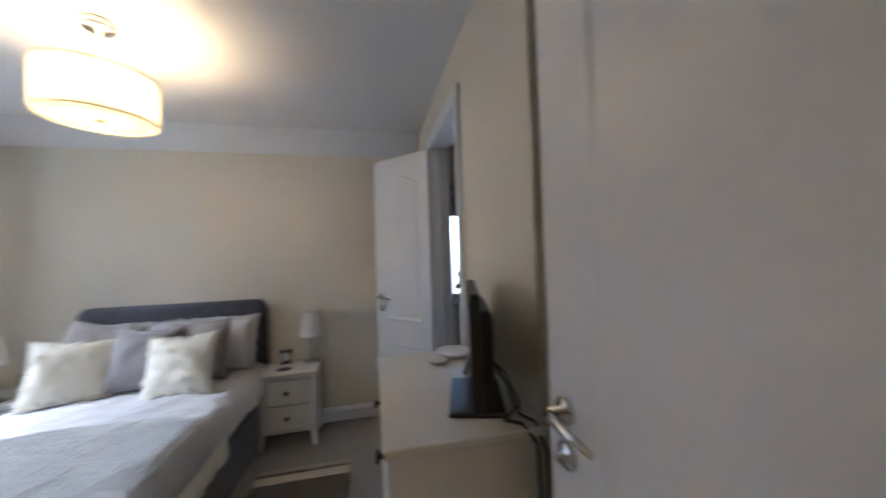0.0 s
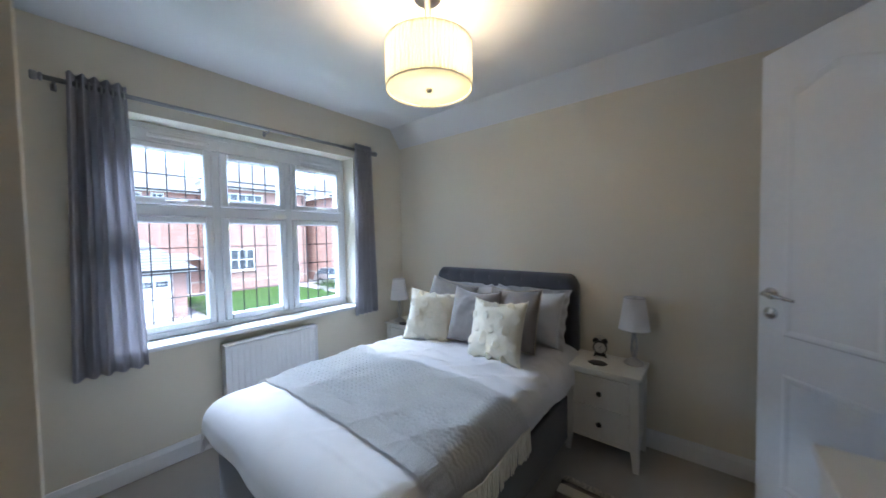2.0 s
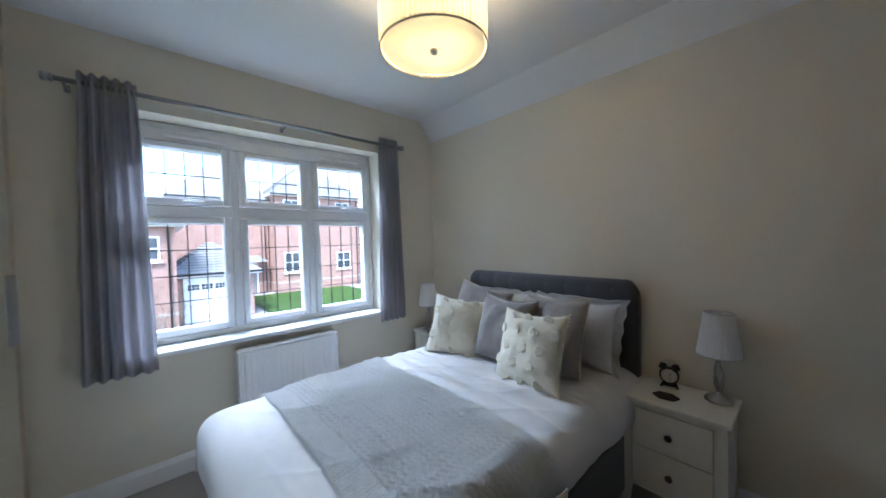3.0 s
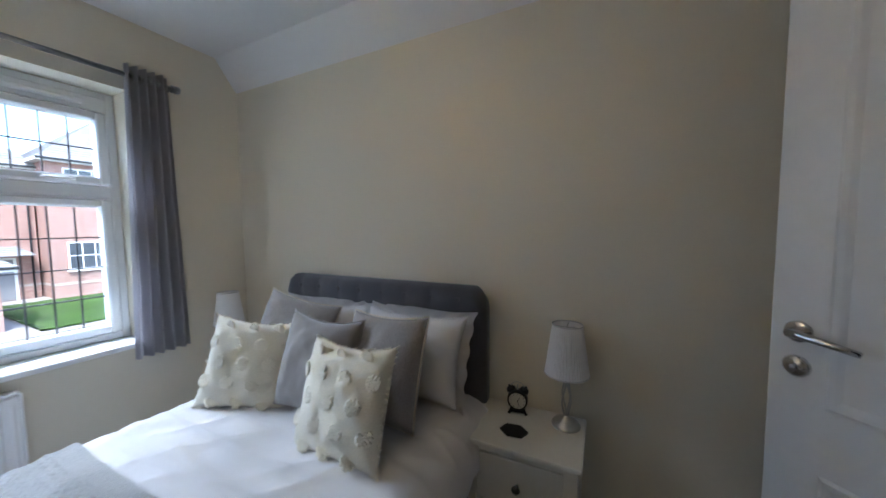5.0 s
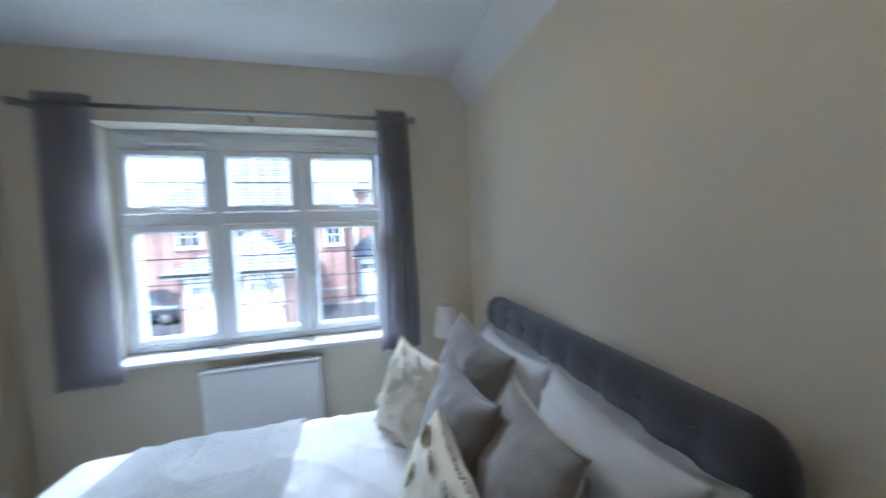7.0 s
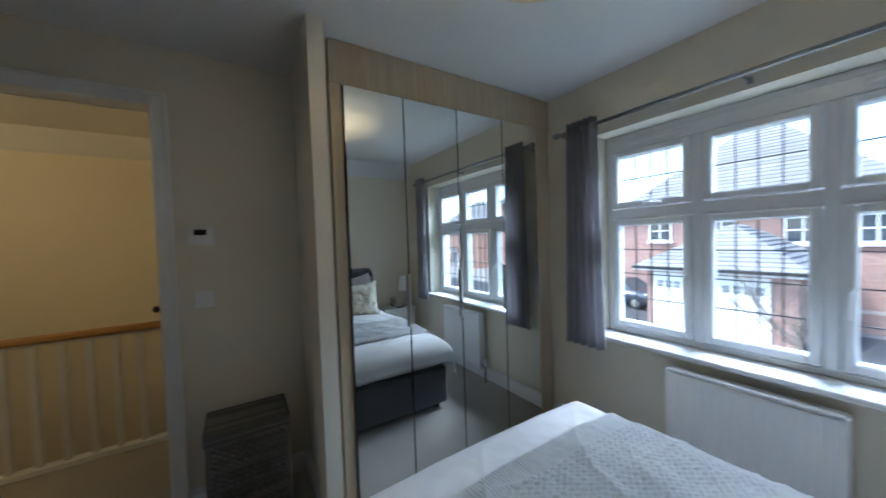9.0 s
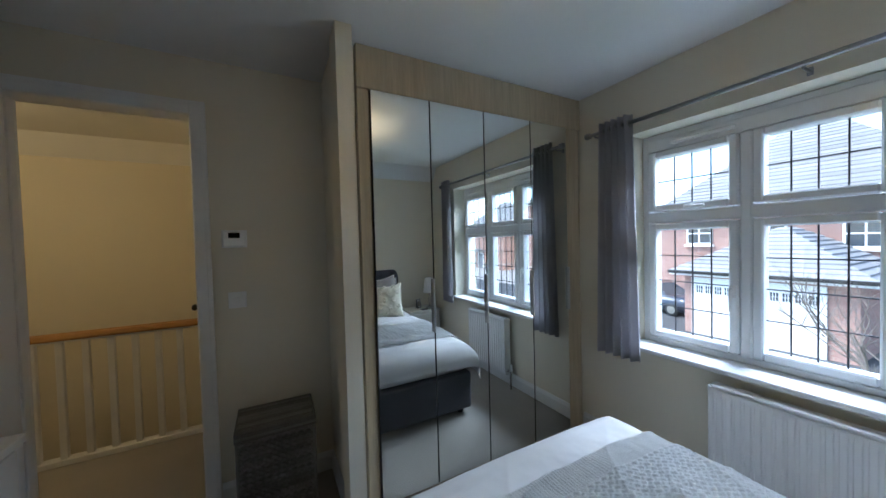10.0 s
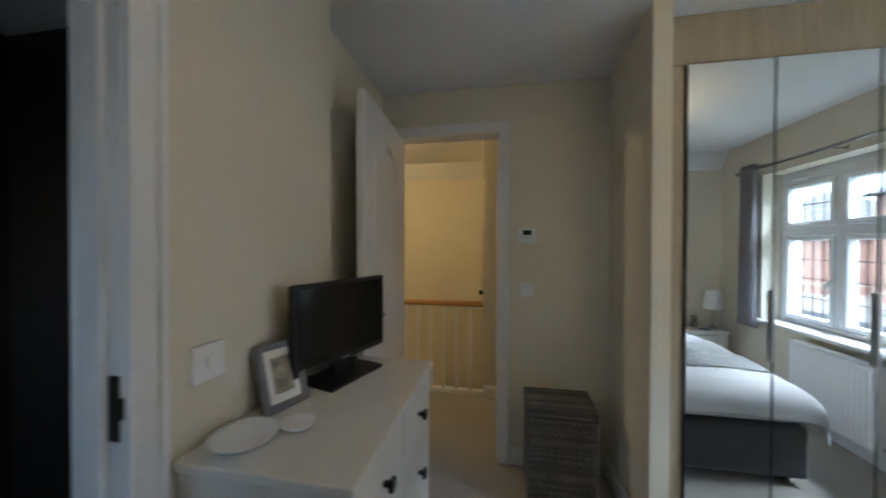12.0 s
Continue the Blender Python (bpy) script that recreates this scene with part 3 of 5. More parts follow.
def drape(s0, s1, t0, t1, nu, nv, lift, rough, skew=None, hem=0.27):
    """Cloth over the bed: s runs across it, t from the foot towards the head."""
    half, r = (BX1 - BX0) / 2 + 0.035, 0.115 + lift

    def at(u, v):
        s, t = s0 + (s1 - s0) * u, t0 + (t1 - t0) * v
        if skew:
            t += skew * (u - 0.5)
        x, dx = fold(s, half + lift, r)
        foot = BY0 - 0.035 - lift
        if t >= r:
            y, dy = foot + t, 0.0
        else:
            arc = r * math.pi / 2
            q = (r - t)
            if q <= arc:
                y, dy = foot + r - r * math.sin(q / r), r * (1 - math.cos(q / r))
            else:
                y, dy = foot - 0.08 * (q - arc), r + (q - arc)
        down = max(dx, dy) + 0.25 * min(dx, dy)
        crown = 0.018 * (1 - (x / half) ** 2)
        p = Vector((s * 3.1, t * 3.1, 0.3))
        w = rough * (noise.noise(p) * 0.020 + noise.noise(p * 2.7) * 0.012 + noise.noise(p * 7.0) * 0.004 + noise.noise(p * 13.0) * 0.0016 + noise.noise(Vector((s * 5.0, t * 24.0, 1.0))) * 0.0010 + noise.noise(Vector((s * 1.6 + t * 5.5, t * 1.7, 5))) * 0.010)
        crease = 1 - abs(noise.noise(Vector((s * 1.5 + 9, t * 7.5, 2.0))))
        crease2 = 1 - abs(noise.noise(Vector((s * 5.0 - t * 3.0, t * 2.2, 7.0))))
        edge = min(1.0, max(0.15, (t - 0.05) * 4))
        w = edge * (w * 0.8 + rough * (0.012 * crease ** 6 + 0.009 * crease2 ** 7))
        ripple = rough * 0.020 * math.sin(16 * t + 2.0 * noise.noise(Vector((t * 2, 1, 1)))) * min(1.0, max(0.0, dx - 0.08) * 5) \
            + rough * 0.018 * math.sin(15 * s + 1.5) * min(1.0, max(0.0, dy - 0.08) * 5)
        z = TOP + lift + crown + w - down
        g = 1 if s > 0 else -1
        side = min(1.0, dx * 6)
        return (BXC + x + g * ripple * side, y - (ripple if dy > dx else 0.0), max(z, hem - 0.015 + 0.02 * noise.noise(p)))
    return grid_mesh(nu, nv, at)


def build_bed():
    bed = thing("bed", "double bed with charcoal upholstered base and scroll headboard", "bed")
    part("base", box(bmesh.new(), BX0, BX1, BY0, BY1, 0.045, 0.335, 0.02, 3), "upholstery", bed, "charcoal fabric divan base")
    part("mattress", box(bmesh.new(), BX0 + 0.01, BX1 - 0.01, BY0 + 0.02, BY1, 0.335, 0.52, 0.05, 3), "linen", bed, "white mattress")
    for x in (BX0 + 0.07, BX1 - 0.07):
        for y in (BY0 + 0.07, BY1 - 0.1):
            part("foot", lathe([(0.022, 0.0), (0.026, 0.008), (0.022, 0.048)], 12, at=(x, y, 0)), "black", bed)
    # headboard: a padded slab with a rolled top, buttoned in two rows
    x0, x1 = 0.573, 1.732
    prof = [(2.290, 0.10), (2.287, 0.80), (2.275, 0.886), (2.251, 0.931), (2.243, 0.971), (2.255, 1.008), (2.285, 1.030), (2.320, 1.030),
            (2.347, 1.011), (2.360, 0.976), (2.360, 0.10)]
    dense = []
    for (a, b), (c, d) in zip(prof, prof[1:]):
        k = max(1, int(math.hypot(c - a, d - b) / 0.03))
        dense += [(a + (c - a) * i / k, b + (d - b) * i / k) for i in range(k)]
    dense.append(prof[-1])
    buttons = [(x0 + 0.11 + k * (x1 - x0 - 0.22) / 7, 0.86) for k in range(8)] + [(x0 + 0.19 + k * (x1 - x0 - 0.38) / 6, 0.74) for k in range(7)] \
        + [(x0 + 0.11 + k * (x1 - x0 - 0.22) / 7, 0.975) for k in range(8)]
    nx = 120

    def hb(u, v):
        i = min(int(v * (len(dense) - 1) + 0.5), len(dense) - 1)
        y, z = dense[i]
        x = x0 + (x1 - x0) * u
        e = min(x - x0, x1 - x)
        round_in = max(0.0, 0.05 - e) / 0.05
        z2 = z - (0.045 * round_in ** 2 if z > 0.85 else 0)
        pull = 0.0
        if y < 2.335:
            for bx, bz in buttons:
                d2 = (x - bx) ** 2 + (z - bz) ** 2
                pull += 0.013 * math.exp(-d2 / 0.0005) + 0.005 * math.exp(-d2 / 0.004)
        return (x, y + pull + 0.02 * round_in ** 2 * (1 if y < 2.315 else -0.4), z2)
    bm = grid_mesh(nx, len(dense) - 1, hb)
    bm.verts.ensure_lookup_table()
    n = len(dense)
    bm.faces.new([bm.verts[j] for j in range(n)])
    bm.faces.new([bm.verts[nx * n + j] for j in range(n)][::-1])
    hbp = part("headboard", bm, "upholstery", bed, "buttoned charcoal scroll-top headboard", True)
    for bx, bz in buttons:
        i = min(range(len(dense) // 2), key=lambda k: abs(dense[k][1] - bz))
        bm = lathe([(0.004, -0.006), (0.010, -0.003), (0.011, 0.002), (0.010, 0.006)], 10)
        bmesh.ops.transform(bm, matrix=pose(bx, dense[i][0] + 0.012, bz, 90, 0, 0), verts=bm.verts[:])
        part("button", bm, "upholstery", hbp)
    return bed


build_bed()


def build_duvet():
    d = thing("duvet", "white cotton duvet draped over the bed", "duvet")
    cover = part("duvet_cover", drape(-0.80, 0.715, -0.115, 1.70, 220, 220, 0.012, 0.75, hem=0.28), "linen", d, smooth=True)
    sol = cover.modifiers.new("thickness", "SOLIDIFY")
    sol.thickness, sol.offset = 0.012, -1
    for t in (0.93, 0.955, 1.05, 1.075, 1.17, 1.195, 1.33):
        part("pintuck", drape(-0.78, 0.70, t, t + 0.007, 130, 1, 0.0155, 0.75, hem=0.33), "linen", d, smooth=True)


build_duvet()


def build_throw():
    th = thing("bed_throw", "grey chevron-woven throw laid across the bed", "throw")
    bm = drape(-0.73, 0.715, 0.265, 0.86, 330, 180, 0.028, 0.75)
    for v in bm.verts:
        p = v.co
        inner = 0.30 < p.y - BY0 < 0.74
        v.co.z += (0.0055 * abs(math.sin(math.pi * (p.y / 0.023 + 0.55 * abs(((p.x / 0.016) % 2) - 1)))) if inner else 0.0016 * math.sin(p.x * 520)) * (1 if p.z > 0.5 else 0.3)
    bmesh.ops.solidify(bm, geom=bm.faces[:], thickness=0.006)
    part("woven_cloth", bm, "throw", th, smooth=True)
    return th


build_throw()


def build_fringe(th):
    src = drape(0.708, 0.81, 0.275, 0.85, 3, 60, 0.036, 0.75)
    src.verts.ensure_lookup_table()
    bm = bmesh.new()
    for j in range(61):
        p0, p1 = src.verts[j].co.copy(), src.verts[61 + j].co.copy()
        for k in range(2):
            o = Vector((random.uniform(-0.004, 0.008), random.uniform(-0.008, 0.008), random.uniform(-0.02, 0.0)))
            tube([p0 + Vector((0.004, 0.005 * k, 0.01)), p0.lerp(p1, 0.7) + o * 0.5, p1 + o + Vector((0, 0, -0.045))], [0.0032, 0.0042, 0.003], 5, bm)
    src.free()
    return part("fringe", bm, "cream", th, "cream twisted tassel fringe")


for o in list(scene.objects):
    if o.name == "bed_throw":
        build_fringe(o)


# ---- pillows and cushions ----
def pillow_shape(w, h, t, sag=0.0, pinch=0.10, nu=36, seed=0):
    """A stuffed cushion lying in local xz, thick along y, its base at z = 0."""
    bm = bmesh.new()

    def face(sign):
        def f(u, v):
            a, b = 2 * u - 1, 2 * v - 1
            e = (1 - abs(a) ** 2.6) * (1 - abs(b) ** 2.6)
            y = sign * t / 2 * max(0.0, e) ** 0.55
            px = a * w / 2 * (1 - pinch * (1 - abs(b) ** 2) * abs(a) ** 3 * 0.9)
            pz = h / 2 + b * h / 2 * (1 - pinch * (1 - abs(a) ** 2) * abs(b) ** 3 * 0.9)
            n3 = noise.noise(Vector((a * 2.2 + seed, b * 2.2, sign * 2.0 + seed)))
            n4 = noise.noise(Vector((a * 5 + seed, b * 5, sign * 2.0 + seed * 2)))
            y += sign * (0.012 * n3 + 0.006 * n4) * max(0.0, e) ** 0.4
            if sag and b > 0:
                pz -= sag * (1 - a * a) * b * b * h
            return (px, y, pz)
        return f
    grid_mesh(nu, nu, face(1), bm)
    grid_mesh(nu, nu, face(-1), bm)
    bmesh.ops.remove_doubles(bm, verts=bm.verts[:], dist=0.0006)
    return bm


def edge_line(w, h, pinch=0.10, n=24, sag=0.0):
    pts = []
    for a, b in [(-1 + 2 * k / n, -1) for k in range(n)] + [(1, -1 + 2 * k / n) for k in range(n)] + [(1 - 2 * k / n, 1) for k in range(n)] + [(-1, 1 - 2 * k / n) for k in range(n + 1)]:
        px = a * w / 2 * (1 - pinch * (1 - abs(b) ** 2) * abs(a) ** 3 * 0.9)
        pz = h / 2 + b * h / 2 * (1 - pinch * (1 - abs(a) ** 2) * abs(b) ** 3 * 0.9)
        if sag and b > 0:
            pz -= sag * (1 - a * a) * b * b * h
        pts.append((px, 0.0, pz))
    return pts


def place(ob, x, y, z, tilt, turn, lean=0.0):
    ob.matrix_world = pose(x, y, z, 0, 0, turn) @ pose(0, 0, 0, tilt, lean, 0)
    return ob


def bed_pillow(x, y, z, tilt, turn, seed):
    p = thing("pillow", "plump white pillow with a ruffled flange edge", "pillow", "pillows on the bed")
    part("pillow_body", pillow_shape(0.52, 0.36, 0.17, 0.04, seed=seed), "linen", p, smooth=True)
    pts = edge_line(0.52, 0.36, sag=0.04)
    m = Vector((0, 0, 0.18))

    def frill(u, v):
        i = u * (len(pts) - 1)
        a = Vector(pts[int(i)])
        b = Vector(pts[min(int(i) + 1, len(pts) - 1)])
        c = a.lerp(b, i - int(i))
        d = (c - m).normalized()
        return c + d * (0.045 * v) + Vector((0, 0.011 * v * math.sin(i * 1.3 + seed), 0))
    bm = grid_mesh(192, 3, frill)
    bmesh.ops.solidify(bm, geom=bm.faces[:], thickness=0.003)
    part("flange", bm, "linen", p, smooth=True)
    return place(p, x, y, z, tilt, turn)


def linen_cushion(x, y, z, tilt, turn, lean, seed):
    c = thing("cushion", "square grey linen cushion with pale piped edge", "cushion", "cushions on the bed")
    part("cushion_cover", pillow_shape(0.38, 0.39, 0.16, 0.025, 0.06, seed=seed), "greylinen", c, smooth=True)
    part("piping", tube(edge_line(0.384, 0.394, 0.06, sag=0.025), 0.0035, 6), "rugcream", c, "pale piping", True)
    return place(c, x, y, z, tilt, turn, lean)


def plain_cushion(x, y, z, tilt, turn, lean, seed):
    c = thing("cushion", "plain taupe cushion, soft and slightly slumped", "cushion", "cushions on the bed")
    part("cushion_cover", pillow_shape(0.34, 0.37, 0.15, 0.07, 0.05, seed=seed), "velvet", c, smooth=True)
    part("piping", tube(edge_line(0.342, 0.372, 0.05, sag=0.07), 0.003, 6), "velvet", c, smooth=True)
    return place(c, x, y, z, tilt, turn, lean)


def tuft_mesh(seed):
    bm = bmesh.new()
    rnd = random.Random(seed)
    for ring, (r, h, n) in enumerate(((0.021, 0.003, 12), (0.015, 0.006, 10), (0.008, 0.008, 6), (0.001, 0.009, 1))):
        for k in range(n):
            a = 2 * math.pi * (k + rnd.random() * 0.5) / n
            o = Vector((r * math.cos(a), -h * 0.3, r * math.sin(a)))
            q = Vector((math.cos(a) * 0.45, -1, math.sin(a) * 0.45)).to_track_quat('Z', 'Y')
            bmesh.ops.create_icosphere(bm, subdivisions=1, radius=1.0, matrix=Matrix.LocRotScale(o, q, (0.0082, 0.0064, 0.0046)))
    me = bpy.data.meshes.new("tuft")
    bm.to_mesh(me)
    bm.free()
    for p in me.polygons:
        p.use_smooth = True
    me.materials.append(M["cream"])
    return me


TUFTS = [tuft_mesh(k) for k in range(3)]


def tufted_cushion(x, y, z, tilt, turn, lean, seed):
    c = thing("cushion", "cream cotton cushion with round tufts and tasselled edges", "cushion", "cushions on the bed")
    w, h, t = 0.36, 0.365, 0.14
    part("cushion_cover", pillow_shape(w, h, t, 0.03, seed=seed), "cream", c, smooth=True)
    rnd = random.Random(seed)
    for row in range(5):
        for col in range(4):
            a = -0.80 + 0.54 * col + (0.0 if row % 2 else 0.26)
            b = -0.82 + 0.41 * row
            if abs(a) > 0.93:
                continue
            e = (1 - abs(a) ** 2.6) * (1 - abs(b) ** 2.6)
            px = a * w / 2 * (1 - 0.09 * (1 - b * b) * abs(a) ** 3)
            pz = h / 2 + b * h / 2 * (1 - 0.09 * (1 - a * a) * abs(b) ** 3)
            if b > 0:
                pz -= 0.03 * (1 - a * a) * b * b * h
            py = -t / 2 * max(0.0, e) ** 0.55 - 0.008 * noise.noise(Vector((a * 2.2 + seed, b * 2.2, -2.0 + seed)))
            ob = new("tuft", TUFTS[rnd.randrange(3)])
            ob.parent = c
            ob.matrix_basis = pose(px, py, pz, 28 * b, rnd.uniform(0, 90), 30 * a)
    pts = edge_line(w, h, sag=0.03)
    bm = bmesh.new()
    for i in range(0, len(pts) - 1):
        c0 = Vector(pts[i])
        d = (c0 - Vector((0, 0, h / 2))).normalized()
        for k in range(3):
            o = Vector((rnd.uniform(-0.006, 0.006), rnd.uniform(-0.008, 0.008), rnd.uniform(-0.006, 0.006)))
            tube([c0 - d * 0.006 + o * 0.4, c0 + d * 0.004 + o * 0.6], [0.0035, 0.002], 4, bm)
    part("fringe", bm, "cream", c, "short cream thread fringe")
    return place(c, x, y, z, tilt, turn, lean)


ZB = TOP + 0.02
bed_pillow(0.91, 2.125, ZB + 0.005, -20, 4, 1)
bed_pillow(1.415, 2.135, ZB + 0.005, -18, -3, 2)
linen_cushion(0.83, 1.985, ZB + 0.02, -20, 14, 12, 3)
linen_cushion(1.42, 1.925, ZB + 0.01, -20, -6, -3, 4)
plain_cushion(1.18, 1.850, ZB + 0.02, -18, 6, 3, 5)
tufted_cushion(0.885, 1.775, ZB - 0.005, -20, 30, 7, 6)
tufted_cushion(1.43, 1.72, ZB - 0.005, -20, -2, -2, 7)


# ---- bedside tables ----
def build_nightstand(x0, label):
    n = thing("bedside_table", label, "bedside table", "bedside tables", at=(x0, 2.06, 0))
    w, d, h = 0.412, 0.302, 0.523
    part("top", box(bmesh.new(), 0, w, 0, d, h - 0.019, h, 0.004, 2), "furniture", n)
    s = 0.042
    for x in (0.014, w - 0.014 - s):
        for y in (0.014, d - 0.006 - s):
            bm = bmesh.new()
            lo = s * 0.62
            ox = 0 if x < 0.1 else s - lo
            v0 = [bm.verts.new((x + ox + a * lo, y + b * lo, 0.0)) for a, b in ((0, 0), (1, 0), (1, 1), (0, 1))]
            v1 = [bm.verts.new((x + a * s, y + b * s, 0.13)) for a, b in ((0, 0), (1, 0), (1, 1), (0, 1))]
            v2 = [bm.verts.new((x + a * s, y + b * s, h - 0.019)) for a, b in ((0, 0), (1, 0), (1, 1), (0, 1))]
            for a, b in ((v0, v1), (v1, v2)):
                for k in range(4):
                    bm.faces.new((a[k], a[(k + 1) % 4], b[(k + 1) % 4], b[k]))
            bm.faces.new(v0[::-1])
            bm.faces.new(v2)
            part("leg", bm, "furniture", n)
    part("side_panel", boxes((0.022, 0.036, 0.056, d - 0.04, 0.115, h - 0.019)), "furniture", n)
    part("side_panel", boxes((w - 0.036, w - 0.022, 0.056, d - 0.04, 0.115, h - 0.019)), "furniture", n)
    part("back_panel", boxes((0.05, w - 0.05, d - 0.02, d - 0.012, 0.115, h - 0.019)), "furniture", n)
    part("front_rail", boxes((0.056, w - 0.056, 0.020, 0.036, h - 0.044, h - 0.019), bevel=0.001), "furniture", n)
    part("front_rail", boxes((0.056, w - 0.056, 0.020, 0.036, 0.105, 0.126), bevel=0.001), "furniture", n)
    for z0, z1 in ((0.129, 0.298), (0.303, 0.476)):
        dr = part("drawer", boxes((0.0585, w - 0.0585, 0.016, 0.26, z0, z1), bevel=0.0025), "furniture", n)
        bm = lathe([(0.006, 0.0), (0.006, 0.012), (0.013, 0.016), (0.015, 0.022), (0.011, 0.028), (0.004, 0.030)], 16)
        bmesh.ops.transform(bm, matrix=pose(w / 2, 0.016, (z0 + z1) / 2, 90, 0, 0), verts=bm.verts[:])
        part("knob", bm, "darkmetal", dr, "small dark metal knob", True)
    return n


build_nightstand(1.714, "white painted two-drawer bedside table with tapered legs")
build_nightstand(0.095, "white painted two-drawer bedside table beside the window")


def build_table_lamp(x, y, z=0.523):
    l = thing("table_lamp", "unlit table lamp with white pleated shade on twisted steel stem", "table lamp", "bedside lamps", at=(x, y, z))
    part("base", lathe([(0.052, 0.0), (0.053, 0.006), (0.047, 0.014), (0.028, 0.024), (0.012, 0.034), (0.009, 0.042)], 28), "steel", l, smooth=True)
    for k in range(4):
        a0 = 2 * math.pi * k / 4
        pts = []
        for i in range(15):
            q = i / 14
            rr = 0.006 + 0.013 * math.sin(math.pi * q) ** 1.2
            a = a0 + 1.6 * q
            pts.append((rr * math.cos(a), rr * math.sin(a), 0.038 + 0.135 * q))
        part("stem_wire", tube(pts, 0.0035, 6), "steel", l, smooth=True)
    part("collar", lathe([(0.009, 0.170), (0.012, 0.174), (0.012, 0.196), (0.016, 0.200), (0.016, 0.235), (0.005, 0.237)], 16), "steel", l, smooth=True)
    part("bulb", lathe([(0.006, 0.237), (0.018, 0.25), (0.022, 0.27), (0.014, 0.295), (0.003, 0.302)], 14), "whiteplastic", l, smooth=True)

    def pleat(u, v):
        a = 2 * math.pi * u
        rr = 0.079 - 0.026 * v + 0.0014 * math.sin(48 * a)
        return (rr * math.cos(a), rr * math.sin(a), 0.205 + 0.185 * v)
    bm = grid_mesh(240, 1, pleat)
    part("shade", bm, "lampshade", l, "white pleated fabric shade")
    for r, zz in ((0.080, 0.205), (0.054, 0.390)):
        part("shade_rim", tube([(r * math.cos(2 * math.pi * k / 36), r * math.sin(2 * math.pi * k / 36), zz) for k in range(37)], 0.0025, 6), "linen", l)
    part("shade_spider", boxes((-0.053, 0.053, -0.0015, 0.0015, 0.379, 0.382), (-0.0015, 0.0015, -0.053, 0.053, 0.3825, 0.3855)), "steel", l)
    return l


build_table_lamp(2.056, 2.290)
build_table_lamp(0.20, 2.150)


def build_clock(x, y, z, turn):
    c = thing("alarm_clock", "black twin-bell alarm clock with a cream dial", "alarm clock")
    bm = lathe([(0.036, -0.018), (0.040, -0.014), (0.040, 0.014), (0.037, 0.019), (0.034, 0.019), (0.034, 0.012)], 32)
    bmesh.ops.transform(bm, matrix=pose(0, 0, 0.062, 90, 0, 0), verts=bm.verts[:])
    part("case", bm, "black", c, smooth=True)
    bm = lathe([(0.033, 0.0), (0.033, 0.0015)], 32)
    bmesh.ops.transform(bm, matrix=pose(0, -0.0125, 0.062, 90, 0, 0), verts=bm.verts[:])
    dial = part("dial", bm, "clockface", c, "cream clock dial")
    bm = bmesh.new()
    for k in range(12):
        a = 2 * math.pi * k / 12
        m = pose(0.028 * math.sin(a), -0.0146, 0.062 + 0.028 * math.cos(a), 0, math.degrees(a), 0)
        bmesh.ops.create_cube(bm, size=1.0, matrix=m @ Matrix.Diagonal((0.0015, 0.0008, 0.005, 1)))
    part("hour_marks", bm, "black", dial)
    for length, deg, wd in ((0.016, 35, 0.0024), (0.024, 160, 0.0016)):
        bm = bmesh.new()
        m = pose(0, -0.0155, 0.062, 0, deg, 0) @ Matrix.Translation((0, 0, length / 2)) @ Matrix.Diagonal((wd, 0.0008, length, 1))
        bmesh.ops.create_cube(bm, size=1.0, matrix=m)
        part("clock_hand", bm, "black", dial)
    for s in (-1, 1):
        bm = lathe([(0.019, 0.0), (0.018, 0.008), (0.012, 0.015), (0.004, 0.018), (0.004, 0.022)], 18)
        bmesh.ops.transform(bm, matrix=pose(s * 0.024, 0, 0.098, 0, s * 28, 0), verts=bm.verts[:])
        part("bell", bm, "black", c, smooth=True)
        part("leg", tube([(s * 0.020, 0, 0.030), (s * 0.032, 0, 0.004), (s * 0.033, 0, 0.0)], [0.005, 0.005, 0.007], 8), "black", c)
    part("carry_loop", tube([(0.026 * math.cos(math.pi * k / 10), 0, 0.112 + 0.022 * math.sin(math.pi * k / 10)) for k in range(11)], 0.002, 6), "steel", c)
    part("hammer", boxes((-0.003, 0.003, -0.003, 0.003, 0.10, 0.124), bevel=0.001), "steel", c)
    part("foot_plate", boxes((-0.030, 0.030, -0.012, 0.016, 0.008, 0.026), bevel=0.004), "black", c)
    c.matrix_world = pose(x, y, z, 0, 0, turn)


build_clock(1.872, 2.285, 0.523, 8)


def build_coaster(x, y, z):
    bm = prism([(0.052 * math.cos(math.pi * k / 3 + 0.2), 0.040 * math.sin(math.pi * k / 3 + 0.2)) for k in range(6)], "z", 0.0005, 0.007)
    ob = tagged(part("coaster", bm, "black"), "black hexagonal coaster on the bedside table", "coaster")
    ob.location = (x, y, z)


build_coaster(1.887, 2.165, 0.523)
build_coaster(0.300, 2.105, 0.523)


